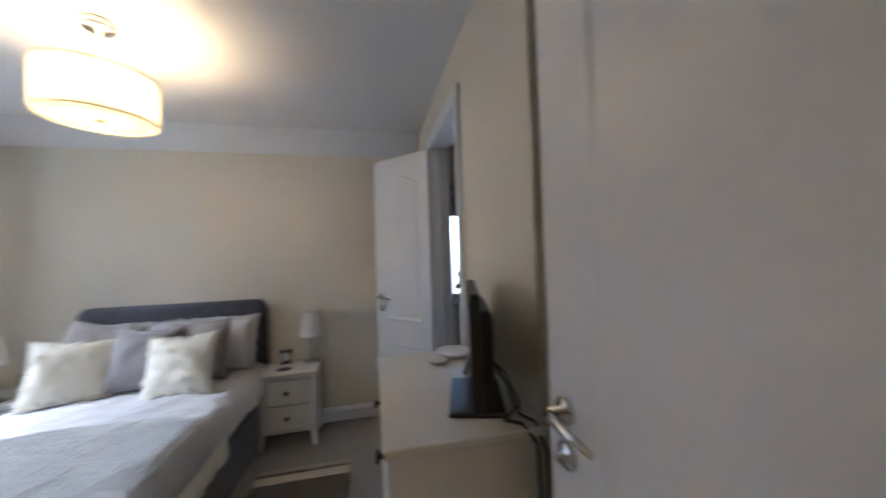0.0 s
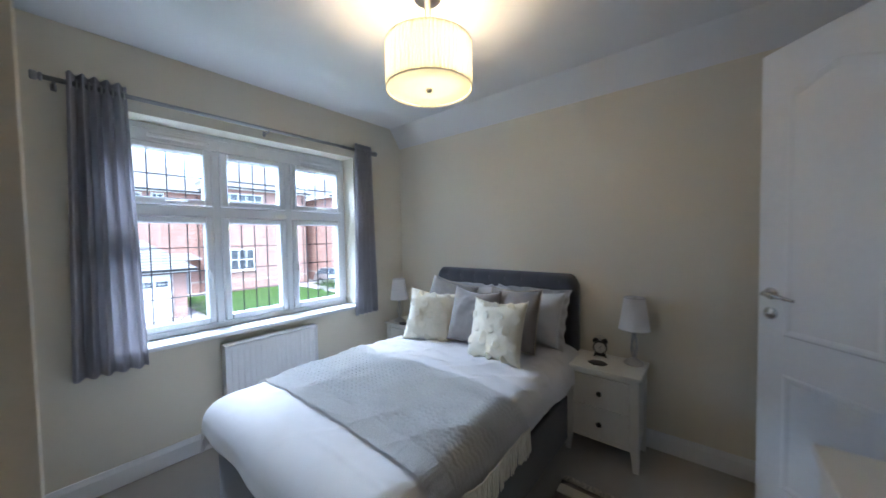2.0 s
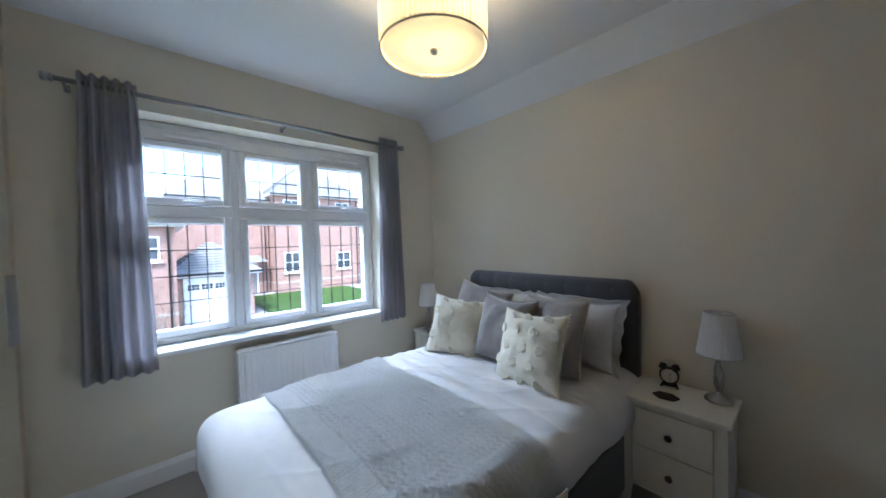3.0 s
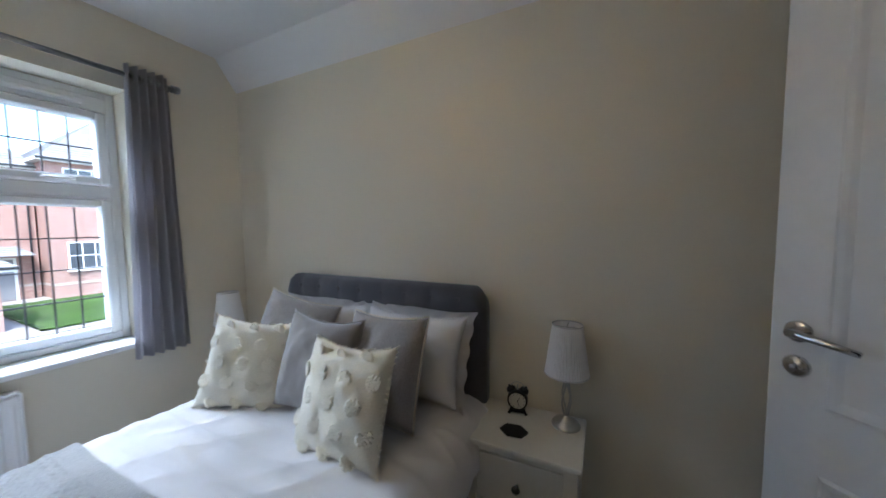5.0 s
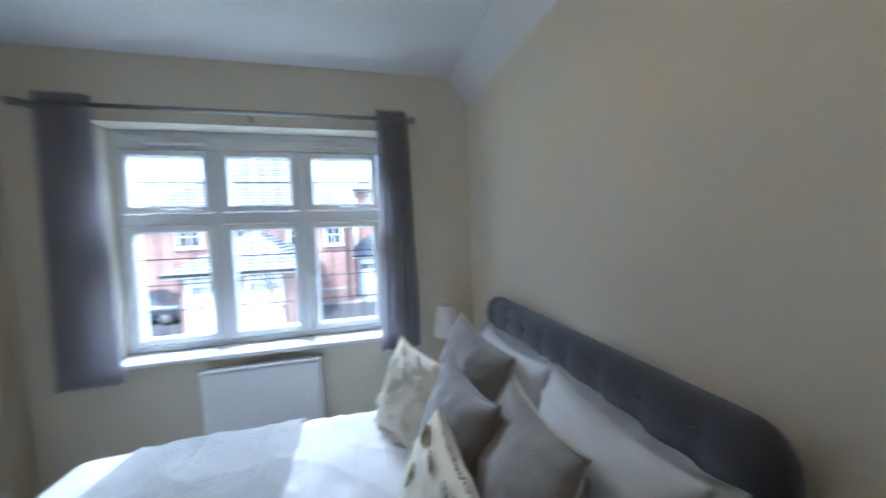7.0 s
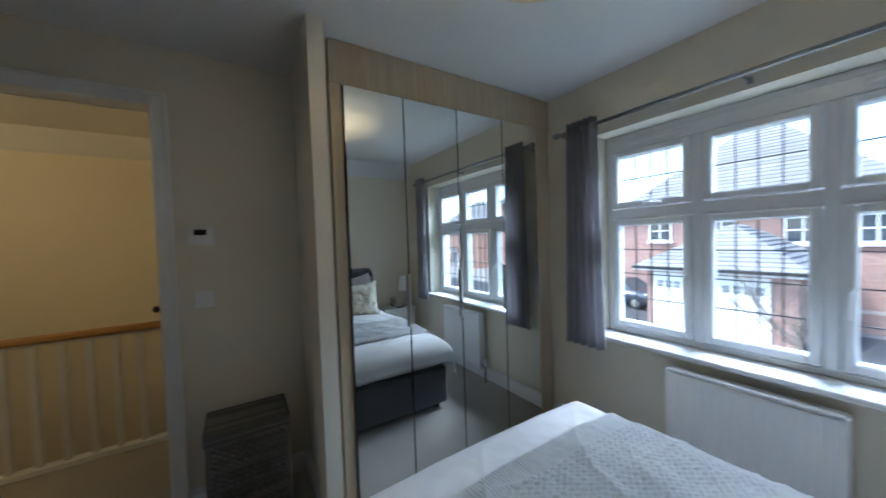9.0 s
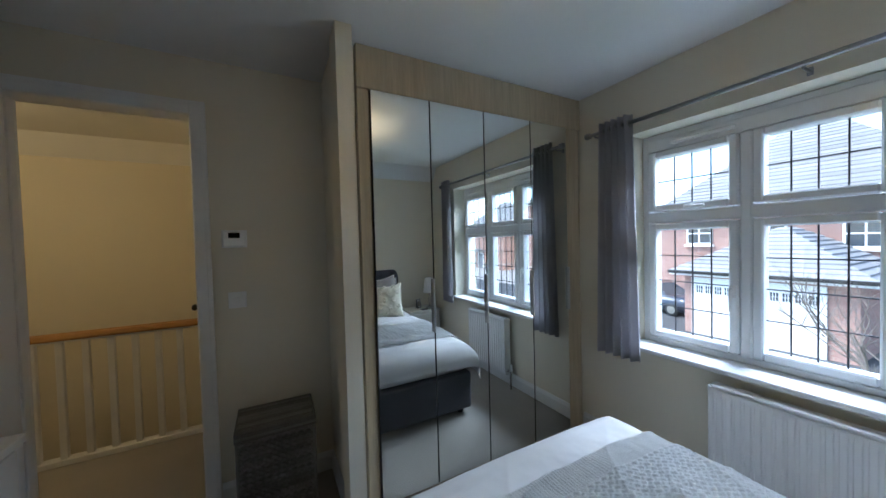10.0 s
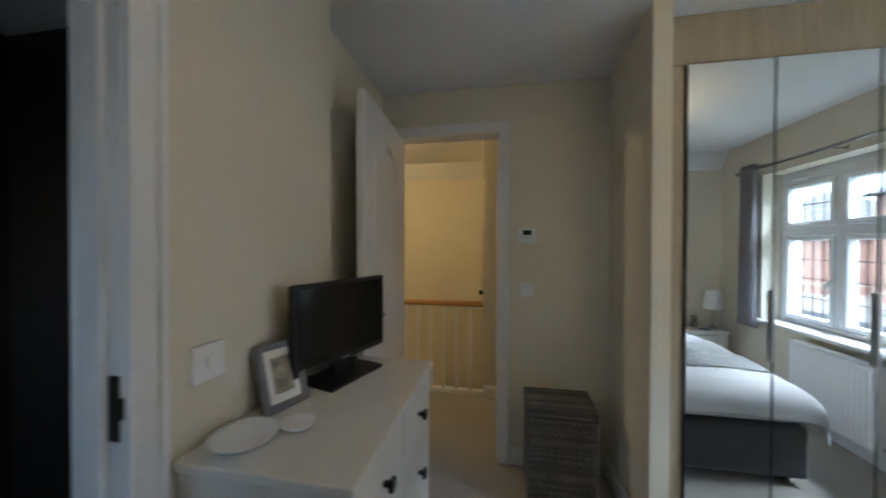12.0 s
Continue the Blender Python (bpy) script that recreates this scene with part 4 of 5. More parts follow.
def photo_frame(name, label, w, h, x, y, z, turn, tilt, border, mat):
    f = thing(name, label, "photo frame")
    b = border
    part("frame", boxes((-w / 2, -w / 2 + b, -0.008, 0.008, 0, h), (w / 2 - b, w / 2, -0.008, 0.008, 0, h), (-w / 2 + b, w / 2 - b, -0.008, 0.008, 0, b),
                        (-w / 2 + b, w / 2 - b, -0.008, 0.008, h - b, h), bevel=0.003), mat, f)
    part("mount", boxes((-w / 2 + b, w / 2 - b, -0.002, 0.004, b, h - b)), "paper", f, "white card mount")
    part("photograph", boxes((-w / 2 + b + w * 0.13, w / 2 - b - w * 0.13, -0.0035, -0.002, b + h * 0.12, h - b - h * 0.12)), "photo", f, "small colour photograph")
    bm = boxes((-0.02, 0.02, 0.0, 0.004, 0, h * 0.75))
    bmesh.ops.transform(bm, matrix=pose(0, 0.008, h * 0.05, 0, 0, 0) @ pose(0, h * 0.32, -h * 0.02 - h * 0.05, 24, 0, 0), verts=bm.verts[:])
    part("stand", bm, "black", f)
    f.matrix_world = pose(x, y, z, 0, 0, turn) @ pose(0, 0, 0, -tilt, 0, 0)


photo_frame("photo_frame", "small grey photo frame on the bedside table", 0.085, 0.115, 0.315, 2.225, 0.524, -35, 10, 0.012, "greyframe")


# ---- chest of drawers and what stands on it ----
def build_chest():
    c = thing("chest_of_drawers", "white chest of drawers with dark square knobs", "chest of drawers")
    x0, x1, y0, y1, h = 2.555, 2.938, 0.335, 0.990, 0.900
    mid = (y0 + y1) / 2
    part("top", box(bmesh.new(), x0 - 0.015, x1 + 0.002, y0 - 0.02, y1 + 0.01, h - 0.022, h, 0.004, 2), "chest", c)
    part("side_panel", boxes((x0 + 0.002, x1, y0, y0 + 0.022, 0.0, h - 0.022)), "chest", c)
    part("side_panel", boxes((x0 + 0.002, x1, y1 - 0.022, y1, 0.0, h - 0.022)), "chest", c)
    part("back_panel", boxes((x1 - 0.012, x1, y0 + 0.022, y1 - 0.022, 0.05, h - 0.022)), "chest", c)
    part("plinth", boxes((x0 + 0.02, x0 + 0.04, y0 + 0.022, y1 - 0.022, 0.0, 0.075)), "chest", c)
    part("divider", boxes((x0 + 0.024, x1 - 0.02, mid - 0.008, mid + 0.008, 0.075, h - 0.022)), "chest", c)
    for ya, yb in ((y0 + 0.004, mid - 0.002), (mid + 0.002, y1 - 0.004)):
        for k in range(4):
            z0 = 0.08 + k * 0.198
            d = part("drawer", boxes((x0 - 0.006, x0 + 0.30, ya, yb, z0, z0 + 0.194), bevel=0.002), "chest", c)
            bm = boxes((x0 - 0.024, x0 - 0.006, -0.006, 0.006, -0.006, 0.006), bevel=0.001)
            box(bm, x0 - 0.034, x0 - 0.022, -0.014, 0.014, -0.014, 0.014, 0.003)
            for v in bm.verts:
                v.co.y += (ya + yb) / 2
                v.co.z += z0 + 0.11
            part("knob", bm, "darkmetal", d, "dark square metal knob")
    return c


build_chest()


def build_tv():
    tv = thing("television", "small black flat-screen television on a swivel foot", "television")
    w, h = 0.420, 0.272
    part("bezel", box(bmesh.new(), -w / 2, w / 2, -0.014, 0.012, 0.058, 0.058 + h, 0.005, 2), "black", tv)
    part("screen", boxes((-w / 2 + 0.014, w / 2 - 0.014, -0.0155, -0.0135, 0.078, 0.058 + h - 0.014)), "screen", tv, "dark glossy screen, switched off")
    part("back_cover", box(bmesh.new(), -w * 0.34, w * 0.34, 0.010, 0.045, 0.09, 0.058 + h * 0.8, 0.012, 2), "black", tv)
    part("neck", box(bmesh.new(), -0.045, 0.045, -0.004, 0.022, 0.010, 0.06, 0.004, 1), "black", tv)
    part("foot", box(bmesh.new(), -0.125, 0.125, -0.075, 0.075, 0.0, 0.013, 0.005, 2), "black", tv)
    part("badge", boxes((-0.018, 0.018, -0.016, -0.014, 0.063, 0.071)), "steel", tv)
    tv.matrix_world = pose(2.815, 0.515, 0.900, 0, 0, -106)


build_tv()
photo_frame("photo_frame", "grey photo frame leaning on the chest of drawers", 0.130, 0.18, 2.855, 0.752, 0.901, -112, 18, 0.020, "greyframe")


def dish(name, label, x, y, z, r, h):
    bm = lathe([(r * 0.5, 0.0), (r * 0.55, 0.004), (r * 0.85, h * 0.55), (r, h), (r * 0.985, h + 0.002), (r * 0.82, h * 0.65), (r * 0.5, 0.008)], 36)
    ob = tagged(part(name, bm, "whiteplastic", smooth=True), label, "dish")
    ob.location = (x, y, z)


dish("plate", "shallow white ceramic plate on the chest", 2.848, 0.915, 0.9005, 0.072, 0.022)
dish("trinket_dish", "small white trinket dish on the chest", 2.765, 0.838, 0.9005, 0.040, 0.016)


# ---- laundry basket ----
def build_basket():
    b = thing("laundry_basket", "grey woven wicker laundry basket with a lid", "laundry basket")
    x0, x1, y0, y1, h = 1.797, 2.132, -0.465, -0.220, 0.500
    part("liner", boxes((x0 + 0.012, x1 - 0.012, y0 + 0.012, y1 - 0.012, 0.004, h - 0.05)), "wicker", b)

    def wall(p, q):
        p, q = Vector(p), Vector(q)
        d = q - p
        n = Vector((d.y, -d.x, 0)).normalized()
        stakes = max(4, int(d.length / 0.017))
        rows = 34
        for r in range(rows):
            z = 0.012 + r * (h - 0.07) / rows
            pts = []
            for k in range(stakes * 2 + 1):
                u = k / (stakes * 2)
                ph = math.sin(math.pi * (u * stakes + r))
                pts.append(p + d * u + n * (0.006 * ph) + Vector((0, 0, z + 0.003 * ph)))
            part("wicker_strand", tube(pts, 0.0078, 5), "wicker", b, smooth=True)
    wall((x0, y1, 0), (x1, y1, 0))
    wall((x1, y1, 0), (x1, y0, 0))
    wall((x1, y0, 0), (x0, y0, 0))
    wall((x0, y0, 0), (x0, y1, 0))
    for x in (x0, x1):
        for y in (y0, y1):
            part("corner_post", tube([(x, y, 0.0), (x, y, h - 0.055)], 0.011, 8), "wicker", b)
    bm = boxes((x0 - 0.008, x1 + 0.008, y0 - 0.008, y1 + 0.008, h - 0.055, h - 0.012))
    lid = part("lid", bm, "wicker", b, "woven wicker lid")
    bm = bmesh.new()
    for r in range(22):
        y = y0 + (y1 - y0) * (r + 0.5) / 22
        tube([(x0 - 0.004 + (x1 - x0 + 0.008) * k / 26, y, h - 0.011 + 0.003 * math.sin(math.pi * (k + r))+ 0.0015 * (1 if (k + r) % 2 else -1)) for k in range(27)], 0.0075, 5, bm)
    part("lid_weave", bm, "wicker", lid, smooth=True)
    for z in (h - 0.050, h - 0.038, h - 0.026, h - 0.014):
        e = 0.010
        part("lid_edge", tube([(x0 - e, y0 - e, z), (x1 + e, y0 - e, z), (x1 + e, y1 + e, z), (x0 - e, y1 + e, z), (x0 - e, y0 - e, z)], 0.007, 6), "wicker", lid)


build_basket()

# ---- rug ----
def build_rug():
    r = thing("rug", "fringed beige rug with cream bands on the carpet", "rug")
    x0, x1, y0, y1 = 1.81, 2.36, 0.95, 1.79

    def sheet(u, v):
        return (x0 + (x1 - x0) * u, y0 + (y1 - y0) * v, 0.010 + 0.002 * noise.noise(Vector((u * 6, v * 8, 0))))
    bm = grid_mesh(20, 30, sheet)
    bmesh.ops.solidify(bm, geom=bm.faces[:], thickness=0.009)
    part("rug_cloth", bm, "rugbeige", r, smooth=True)
    for v0, v1 in ((1.69, 1.755), (0.985, 1.05)):
        part("rug_band", boxes((x0 + 0.003, x1 - 0.003, v0, v1, 0.006, 0.0165), bevel=0.003), "rugcream", r, "cream woven band")
    for y, s in ((y1, 1), (y0, -1)):
        bm = bmesh.new()
        for k in range(70):
            x = x0 + (x1 - x0) * (k + 0.5) / 70
            tube([(x, y - s * 0.005, 0.008), (x + random.uniform(-0.008, 0.008), y + s * 0.022, 0.006), (x + random.uniform(-0.012, 0.012), y + s * 0.048, 0.004)], [0.0032, 0.0028, 0.002], 4, bm)
        part("fringe", bm, "rugcream", r, "cream knotted fringe")


build_rug()


# ---- wall fittings ----
def wall_plate(name, label, category, m, kindof):
    p = thing(name, label, category)
    part("plate", box(bmesh.new(), -0.042, 0.042, 0.0, 0.009, -0.043, 0.043, 0.003, 2), "whiteplastic", p)
    if kindof == "switch":
        part("rocker", box(bmesh.new(), -0.008, 0.008, 0.008, 0.013, -0.014, 0.014, 0.002, 1), "whiteplastic", p)
    p.matrix_world = m


wall_plate("light_switch", "white square light switch by the landing door", "light switch", pose(2.127, YB, 1.083), "switch")
wall_plate("light_switch", "white square switch plate above the chest", "light switch", pose(XR, 0.916, 1.078, 0, 0, 90), "switch")


def build_thermostat():
    t = thing("thermostat", "white wall thermostat with a dark display", "thermostat")
    part("case", box(bmesh.new(), -0.052, 0.052, 0.0, 0.026, -0.042, 0.042, 0.006, 2), "whiteplastic", t)
    part("display", boxes((-0.026, 0.026, 0.0255, 0.0275, 0.004, 0.032)), "screen", t, "dark grey display")
    part("base_plate", box(bmesh.new(), -0.058, 0.058, 0.0, 0.006, -0.047, 0.047, 0.002, 1), "whiteplastic", t)
    t.matrix_world = pose(2.130, YB, 1.411)


build_thermostat()


def build_strike_plate():
    p = thing("strike_plate", "dark metal strike plate on the ensuite door frame", "strike plate")
    part("plate", boxes((XR + 0.006, XR + 0.030, EY0 + 0.001, EY0 + 0.004, 0.99, 1.11), bevel=0.001), "darkmetal", p)
    part("keeper", boxes((XR + 0.001, XR + 0.006, EY0 - 0.006, EY0 + 0.006, 1.03, 1.07), bevel=0.001), "darkmetal", p)


build_strike_plate()


def build_cables():
    c = thing("power_cable", "loose black power cables behind the television", "cable", at=(-0.06, 0.19, 0.005))
    part("mains_lead", tube([(2.92, 0.36, 1.02), (2.965, 0.30, 0.93), (2.95, 0.22, 0.902), (2.90, 0.17, 0.901), (2.93, 0.135, 0.905), (2.96, 0.118, 0.86), (2.965, 0.110, 0.55), (2.96, 0.11, 0.05), (2.93, 0.05, 0.008)],
                            0.0045, 6), "black", c, smooth=True)
    part("aerial_lead", tube([(2.93, 0.42, 1.0), (2.975, 0.33, 0.95), (2.97, 0.24, 0.904), (2.945, 0.19, 0.902), (2.965, 0.14, 0.9035), (2.982, 0.118, 0.84), (2.982, 0.112, 0.4)],
                            0.004, 6), "black", c, smooth=True)


build_cables()


# ---- landing ----
def build_landing():
    yb, yf = -1.40, -2.44
    structure("wall_landing_far", boxes((0.9, 4.5, yf - 0.1, yf, -2.6, H)), "wall", "cream painted stairwell wall", "wall")
    structure("wall_landing_stub", boxes((0.9, 2.44, yb - 0.08, yb + 0.06, 0.0, H)), "wall", "cream painted wall end on the landing", "wall")
    structure("wall_landing_side", boxes((4.4, 4.5, yf, YB - 0.11, -2.6, H)), "wall", "cream painted landing side wall", "wall")
    structure("wall_stair_inner", boxes((2.42, 2.46, yf, yb - 0.08, -2.6, H)), "wall", "cream painted stairwell side wall", "wall")
    structure("wall_landing_end", boxes((0.86, 0.9, yf, YB - 0.11, -2.6, H)), "wall", "cream painted landing end wall", "wall")
    # unseen, added to stop daylight leaking in from beneath the landing floor
    structure("wall_under_landing", boxes((0.9, 4.4, -1.42, -1.38, -2.6, -0.121)), "wall", "unseen wall added below the landing edge to block daylight", "wall")
    structure("floor_stairwell", boxes((0.9, 4.5, yf, -1.42, -2.7, -2.6)), "carpet", "carpeted hall floor below the stairwell", "floor")
    bm = boxes((0.8, 4.6, yf - 0.1, YB - 0.112, H, H + 0.1))
    prism([(yf - 0.01, H - 0.17), (yf - 0.01, H + 0.01), (yf + 0.20, H + 0.01)], "x", 0.9, 4.4, bm)
    structure("ceiling_landing", bm, "ceiling", "white landing ceiling with a sloped edge strip", "ceiling")
    bm = bmesh.new()
    prism([(yb + 0.06 + u, v) for u, v in SK], "x", 0.9, 2.44, bm)
    structure("baseboard_landing", bm, "trim", "white skirting on the landing", "skirting board")
    b = thing("balustrade", "white balustrade with a varnished oak handrail on the landing", "balustrade")
    part("handrail", prism([(yb - 0.030, 0.800), (yb - 0.034, 0.815), (yb - 0.026, 0.836), (yb, 0.846), (yb + 0.026, 0.836), (yb + 0.034, 0.815), (yb + 0.030, 0.800)],
                           "x", 2.441, 4.399), "handrail", b, "varnished oak handrail")
    part("base_rail", boxes((2.441, 4.399, yb - 0.032, yb + 0.032, 0.0, 0.038), bevel=0.004), "trim", b)
    part("under_rail", boxes((2.441, 4.399, yb - 0.018, yb + 0.018, 0.785, 0.800)), "trim", b)
    x = 2.565
    while x < 4.36:
        part("baluster", boxes((x - 0.017, x + 0.017, yb - 0.017, yb + 0.017, 0.038, 0.785), bevel=0.002), "trim", b)
        x += 0.1215
    bm = lathe([(0.012, 0.0), (0.012, 0.012), (0.022, 0.018), (0.024, 0.03), (0.016, 0.042), (0.004, 0.046)], 16)
    bmesh.ops.transform(bm, matrix=pose(2.44, yb + 0.02, 0.93, 0, 90, 0), verts=bm.verts[:])
    k = thing("wall_knob", "small dark turned knob on the landing wall", "knob")
    part("knob", bm, "darkmetal", k, smooth=True)
    l = thing("landing_light", "lit flush dome light on the landing ceiling", "ceiling lamp", at=(3.75, -1.02, 0))
    part("dome", lathe([(0.02, H - 0.09), (0.09, H - 0.075), (0.13, H - 0.04), (0.14, H - 0.012), (0.14, H - 0.001)], 28), "diffuser", l, smooth=True)
    part("rim", lathe([(0.150, H - 0.012), (0.152, H - 0.006), (0.150, H - 0.001), (0.141, H - 0.001), (0.141, H - 0.012)], 28), "steel", l)
    bulb("landing_bulb", (3.75, -1.02, H - 0.16), 0.78, (1.0, 0.70, 0.33), 0.05)


build_landing()


# ---- ensuite ----
def frosted_glass():
    m = bpy.data.materials.new("obscured_glass")
    m.use_nodes = True
    b = m.node_tree.nodes["Principled BSDF"]
    b.inputs["Base Color"].default_value = (0.80, 0.86, 0.90, 1)
    b.inputs["Roughness"].default_value = 0.38
    b.inputs["Transmission Weight"].default_value = 1.0
    b.inputs["IOR"].default_value = 1.2
    return m


M["frosted"] = frosted_glass()


def build_ensuite():
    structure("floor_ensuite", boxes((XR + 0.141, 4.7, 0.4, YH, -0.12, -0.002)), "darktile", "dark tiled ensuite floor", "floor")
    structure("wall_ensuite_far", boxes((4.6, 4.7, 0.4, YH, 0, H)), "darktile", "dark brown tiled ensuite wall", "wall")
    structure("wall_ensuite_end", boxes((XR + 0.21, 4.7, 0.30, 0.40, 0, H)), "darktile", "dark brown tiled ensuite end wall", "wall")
    structure("wall_ensuite_lining", boxes((XR + 0.112, XR + 0.122, 0.40, EY0 - 0.07, 0, H), (XR + 0.112, XR + 0.122, EY1 + 0.07, YH, 0, H)), "wall", "cream painted ensuite wall", "wall")
    w = thing("window_2", "white framed ensuite window with a raised blind", "window", kind="structure")
    y0, y1 = YH + 0.16, YH + 0.22
    for s in ((3.200, 3.250, 0.9, 1.95), (3.850, 3.900, 0.9, 1.95), (3.250, 3.850, 0.9, 0.95), (3.250, 3.850, 1.90, 1.95)):
        part("window_frame", boxes((s[0], s[1], y0, y1, s[2], s[3])), "upvc", w)
    pane = part("pane", boxes((3.250, 3.850, y0 + 0.02, y0 + 0.026, 0.95, 1.90)), "frosted", w, "obscured glass pane")
    pane.visible_shadow = False
    part("window_sill", boxes((3.180, 3.920, YH - 0.05, y0, 0.88, 0.90), bevel=0.004), "trim", w)
    b = thing("roman_blind", "grey folded roman blind over the ensuite window", "blind")
    for k in range(4):
        part("fold", boxes((3.205, 3.895, YH + 0.005 + 0.012 * k, YH + 0.03 + 0.012 * k, 1.66 + 0.03 * k, 1.80 + 0.05 * k), bevel=0.006), "curtain", b)
    p = thing("potted_plant", "leafy green plant in a square grey pot", "plant", at=(3.385, YH + 0.02, 0.90))
    part("pot", boxes((-0.068, 0.068, -0.06, 0.06, 0.0, 0.118), (-0.074, 0.074, -0.066, 0.066, 0.1185, 0.135), bevel=0.006), "greyframe", p)
    bm = bmesh.new()
    rnd = random.Random(4)
    for k in range(150):
        a, r, h = rnd.uniform(0, 6.28), rnd.uniform(0.01, 0.12), rnd.uniform(0.13, 0.27)
        m = Matrix.Translation((r * math.cos(a), r * math.sin(a) * 0.6, h)) @ Euler((rnd.uniform(-1, 1), rnd.uniform(-1, 1), a)).to_matrix().to_4x4()
        q = [bm.verts.new(m @ Vector(v)) for v in ((0, 0, 0), (0.024, 0.03, 0.006), (0.0, 0.075, -0.006), (-0.024, 0.03, 0.006))]
        bm.faces.new(q)
    part("leaves", bm, "leaf", p)


build_ensuite()


# ---- outside ----
G = -2.6


def brick_material():
    m = bpy.data.materials.new("far_brickwork")
    m.use_nodes = True
    t, n = m.node_tree, m.node_tree.nodes
    co, sep, add, com, br = (n.new(k) for k in ("ShaderNodeTexCoord", "ShaderNodeSeparateXYZ", "ShaderNodeMath", "ShaderNodeCombineXYZ", "ShaderNodeTexBrick"))
    t.links.new(co.outputs["Object"], sep.inputs[0])
    t.links.new(sep.outputs["X"], add.inputs[0])
    t.links.new(sep.outputs["Y"], add.inputs[1])
    t.links.new(add.outputs[0], com.inputs["X"])
    t.links.new(sep.outputs["Z"], com.inputs["Y"])
    t.links.new(com.outputs[0], br.inputs["Vector"])
    br.inputs["Color1"].default_value, br.inputs["Color2"].default_value = (0.36, 0.18, 0.14, 1), (0.46, 0.27, 0.22, 1)
    br.inputs["Mortar"].default_value = (0.42, 0.34, 0.29, 1)
    br.inputs["Scale"].default_value = 1.0
    br.inputs["Brick Width"].default_value, br.inputs["Row Height"].default_value, br.inputs["Mortar Size"].default_value = 0.225, 0.075, 0.008
    b = n["Principled BSDF"]
    b.inputs["Roughness"].default_value = 0.9
    no = n.new("ShaderNodeTexNoise")
    no.inputs["Scale"].default_value = 1.3
    t.links.new(co.outputs["Object"], no.inputs["Vector"])
    mx = n.new("ShaderNodeMix")
    mx.data_type, mx.blend_type = 'RGBA', 'MULTIPLY'
    mx.inputs["Factor"].default_value = 0.35
    t.links.new(br.outputs["Color"], mx.inputs["A"])
    t.links.new(no.outputs["Fac"], mx.inputs["B"])
    t.links.new(mx.outputs["Result"], b.inputs["Base Color"])
    bp = n.new("ShaderNodeBump")
    bp.inputs["Strength"].default_value, bp.inputs["Distance"].default_value = 0.4, 0.01
    t.links.new(br.outputs["Fac"], bp.inputs["Height"])
    bp.invert = True
    t.links.new(bp.outputs["Normal"], b.inputs["Normal"])
    return m


M["brickwork"] = brick_material()
bm = boxes((-400, 400, -400, 400, G - 0.3, G))
structure("ground", bm, "paving", "pale block-paved ground and distance", "ground")
structure("road", boxes((-16.5, -6.5, -40, 60, G, G + 0.012)), "asphalt", "dark asphalt estate road", "road")


def lawn(x0, x1, y0, y1):
    def sheet(u, v):
        return (x0 + (x1 - x0) * u, y0 + (y1 - y0) * v, G + 0.05 + 0.03 * noise.noise(Vector((u * 9, v * 9, 1))))
    bm = grid_mesh(24, 24, sheet)
    bmesh.ops.solidify(bm, geom=bm.faces[:], thickness=0.08)
    tagged(part("lawn", bm, "grass", smooth=True), "short bright green front lawn", "lawn", kind="stuff")


lawn(-25.6, -17.2, 5.2, 13.2)
lawn(-24.5, -19.0, 14.6, 22.0)
lawn(-6.4, -2.2, -9.0, 12.0)


def roof_mesh(x0, x1, y0, y1, z0, z1, courses, over=0.35):
    """A hipped roof in stepped courses of tiles."""
    bm = bmesh.new()
    x0, x1, y0, y1 = x0 - over, x1 + over, y0 - over, y1 + over
    inset = min(x1 - x0, y1 - y0) / 2 * 0.98
    for k in range(courses):
        a, b = k / courses, (k + 1) / courses
        za, zb = z0 + (z1 - z0) * a + 0.05, z0 + (z1 - z0) * b
        lo = [(x0 + inset * a, y0 + inset * a), (x1 - inset * a, y0 + inset * a), (x1 - inset * a, y1 - inset * a), (x0 + inset * a, y1 - inset * a)]
        hi = [(x0 + inset * b, y0 + inset * b), (x1 - inset * b, y0 + inset * b), (x1 - inset * b, y1 - inset * b), (x0 + inset * b, y1 - inset * b)]
        va = [bm.verts.new((p[0], p[1], za)) for p in lo]
        vd = [bm.verts.new((p[0], p[1], za - 0.06)) for p in lo]
        vb = [bm.verts.new((p[0], p[1], zb)) for p in hi]
        for i in range(4):
            j = (i + 1) % 4
            bm.faces.new((va[i], va[j], vb[j], vb[i]))
            bm.faces.new((vd[i], vd[j], va[j], va[i]))
    return bm


def house_window(parent, x, yc, z, w, h, cols=3, rows=2):
    win = part("window", boxes((x, x + 0.06, yc - w / 2 - 0.05, yc + w / 2 + 0.05, z - 0.05, z + h + 0.05)), "fascia", parent, "white framed house window")
    for i in range(cols):
        for j in range(rows):
            a, b = yc - w / 2 + w * i / cols + 0.03, yc - w / 2 + w * (i + 1) / cols - 0.03
            c, d = z + h * j / rows + 0.03, z + h * (j + 1) / rows - 0.03
            part("pane", boxes((x + 0.055, x + 0.066, a, b, c, d)), "darkglass", win)
    part("sill", boxes((x, x + 0.14, yc - w / 2 - 0.12, yc + w / 2 + 0.12, z - 0.16, z - 0.05)), "fascia", win)


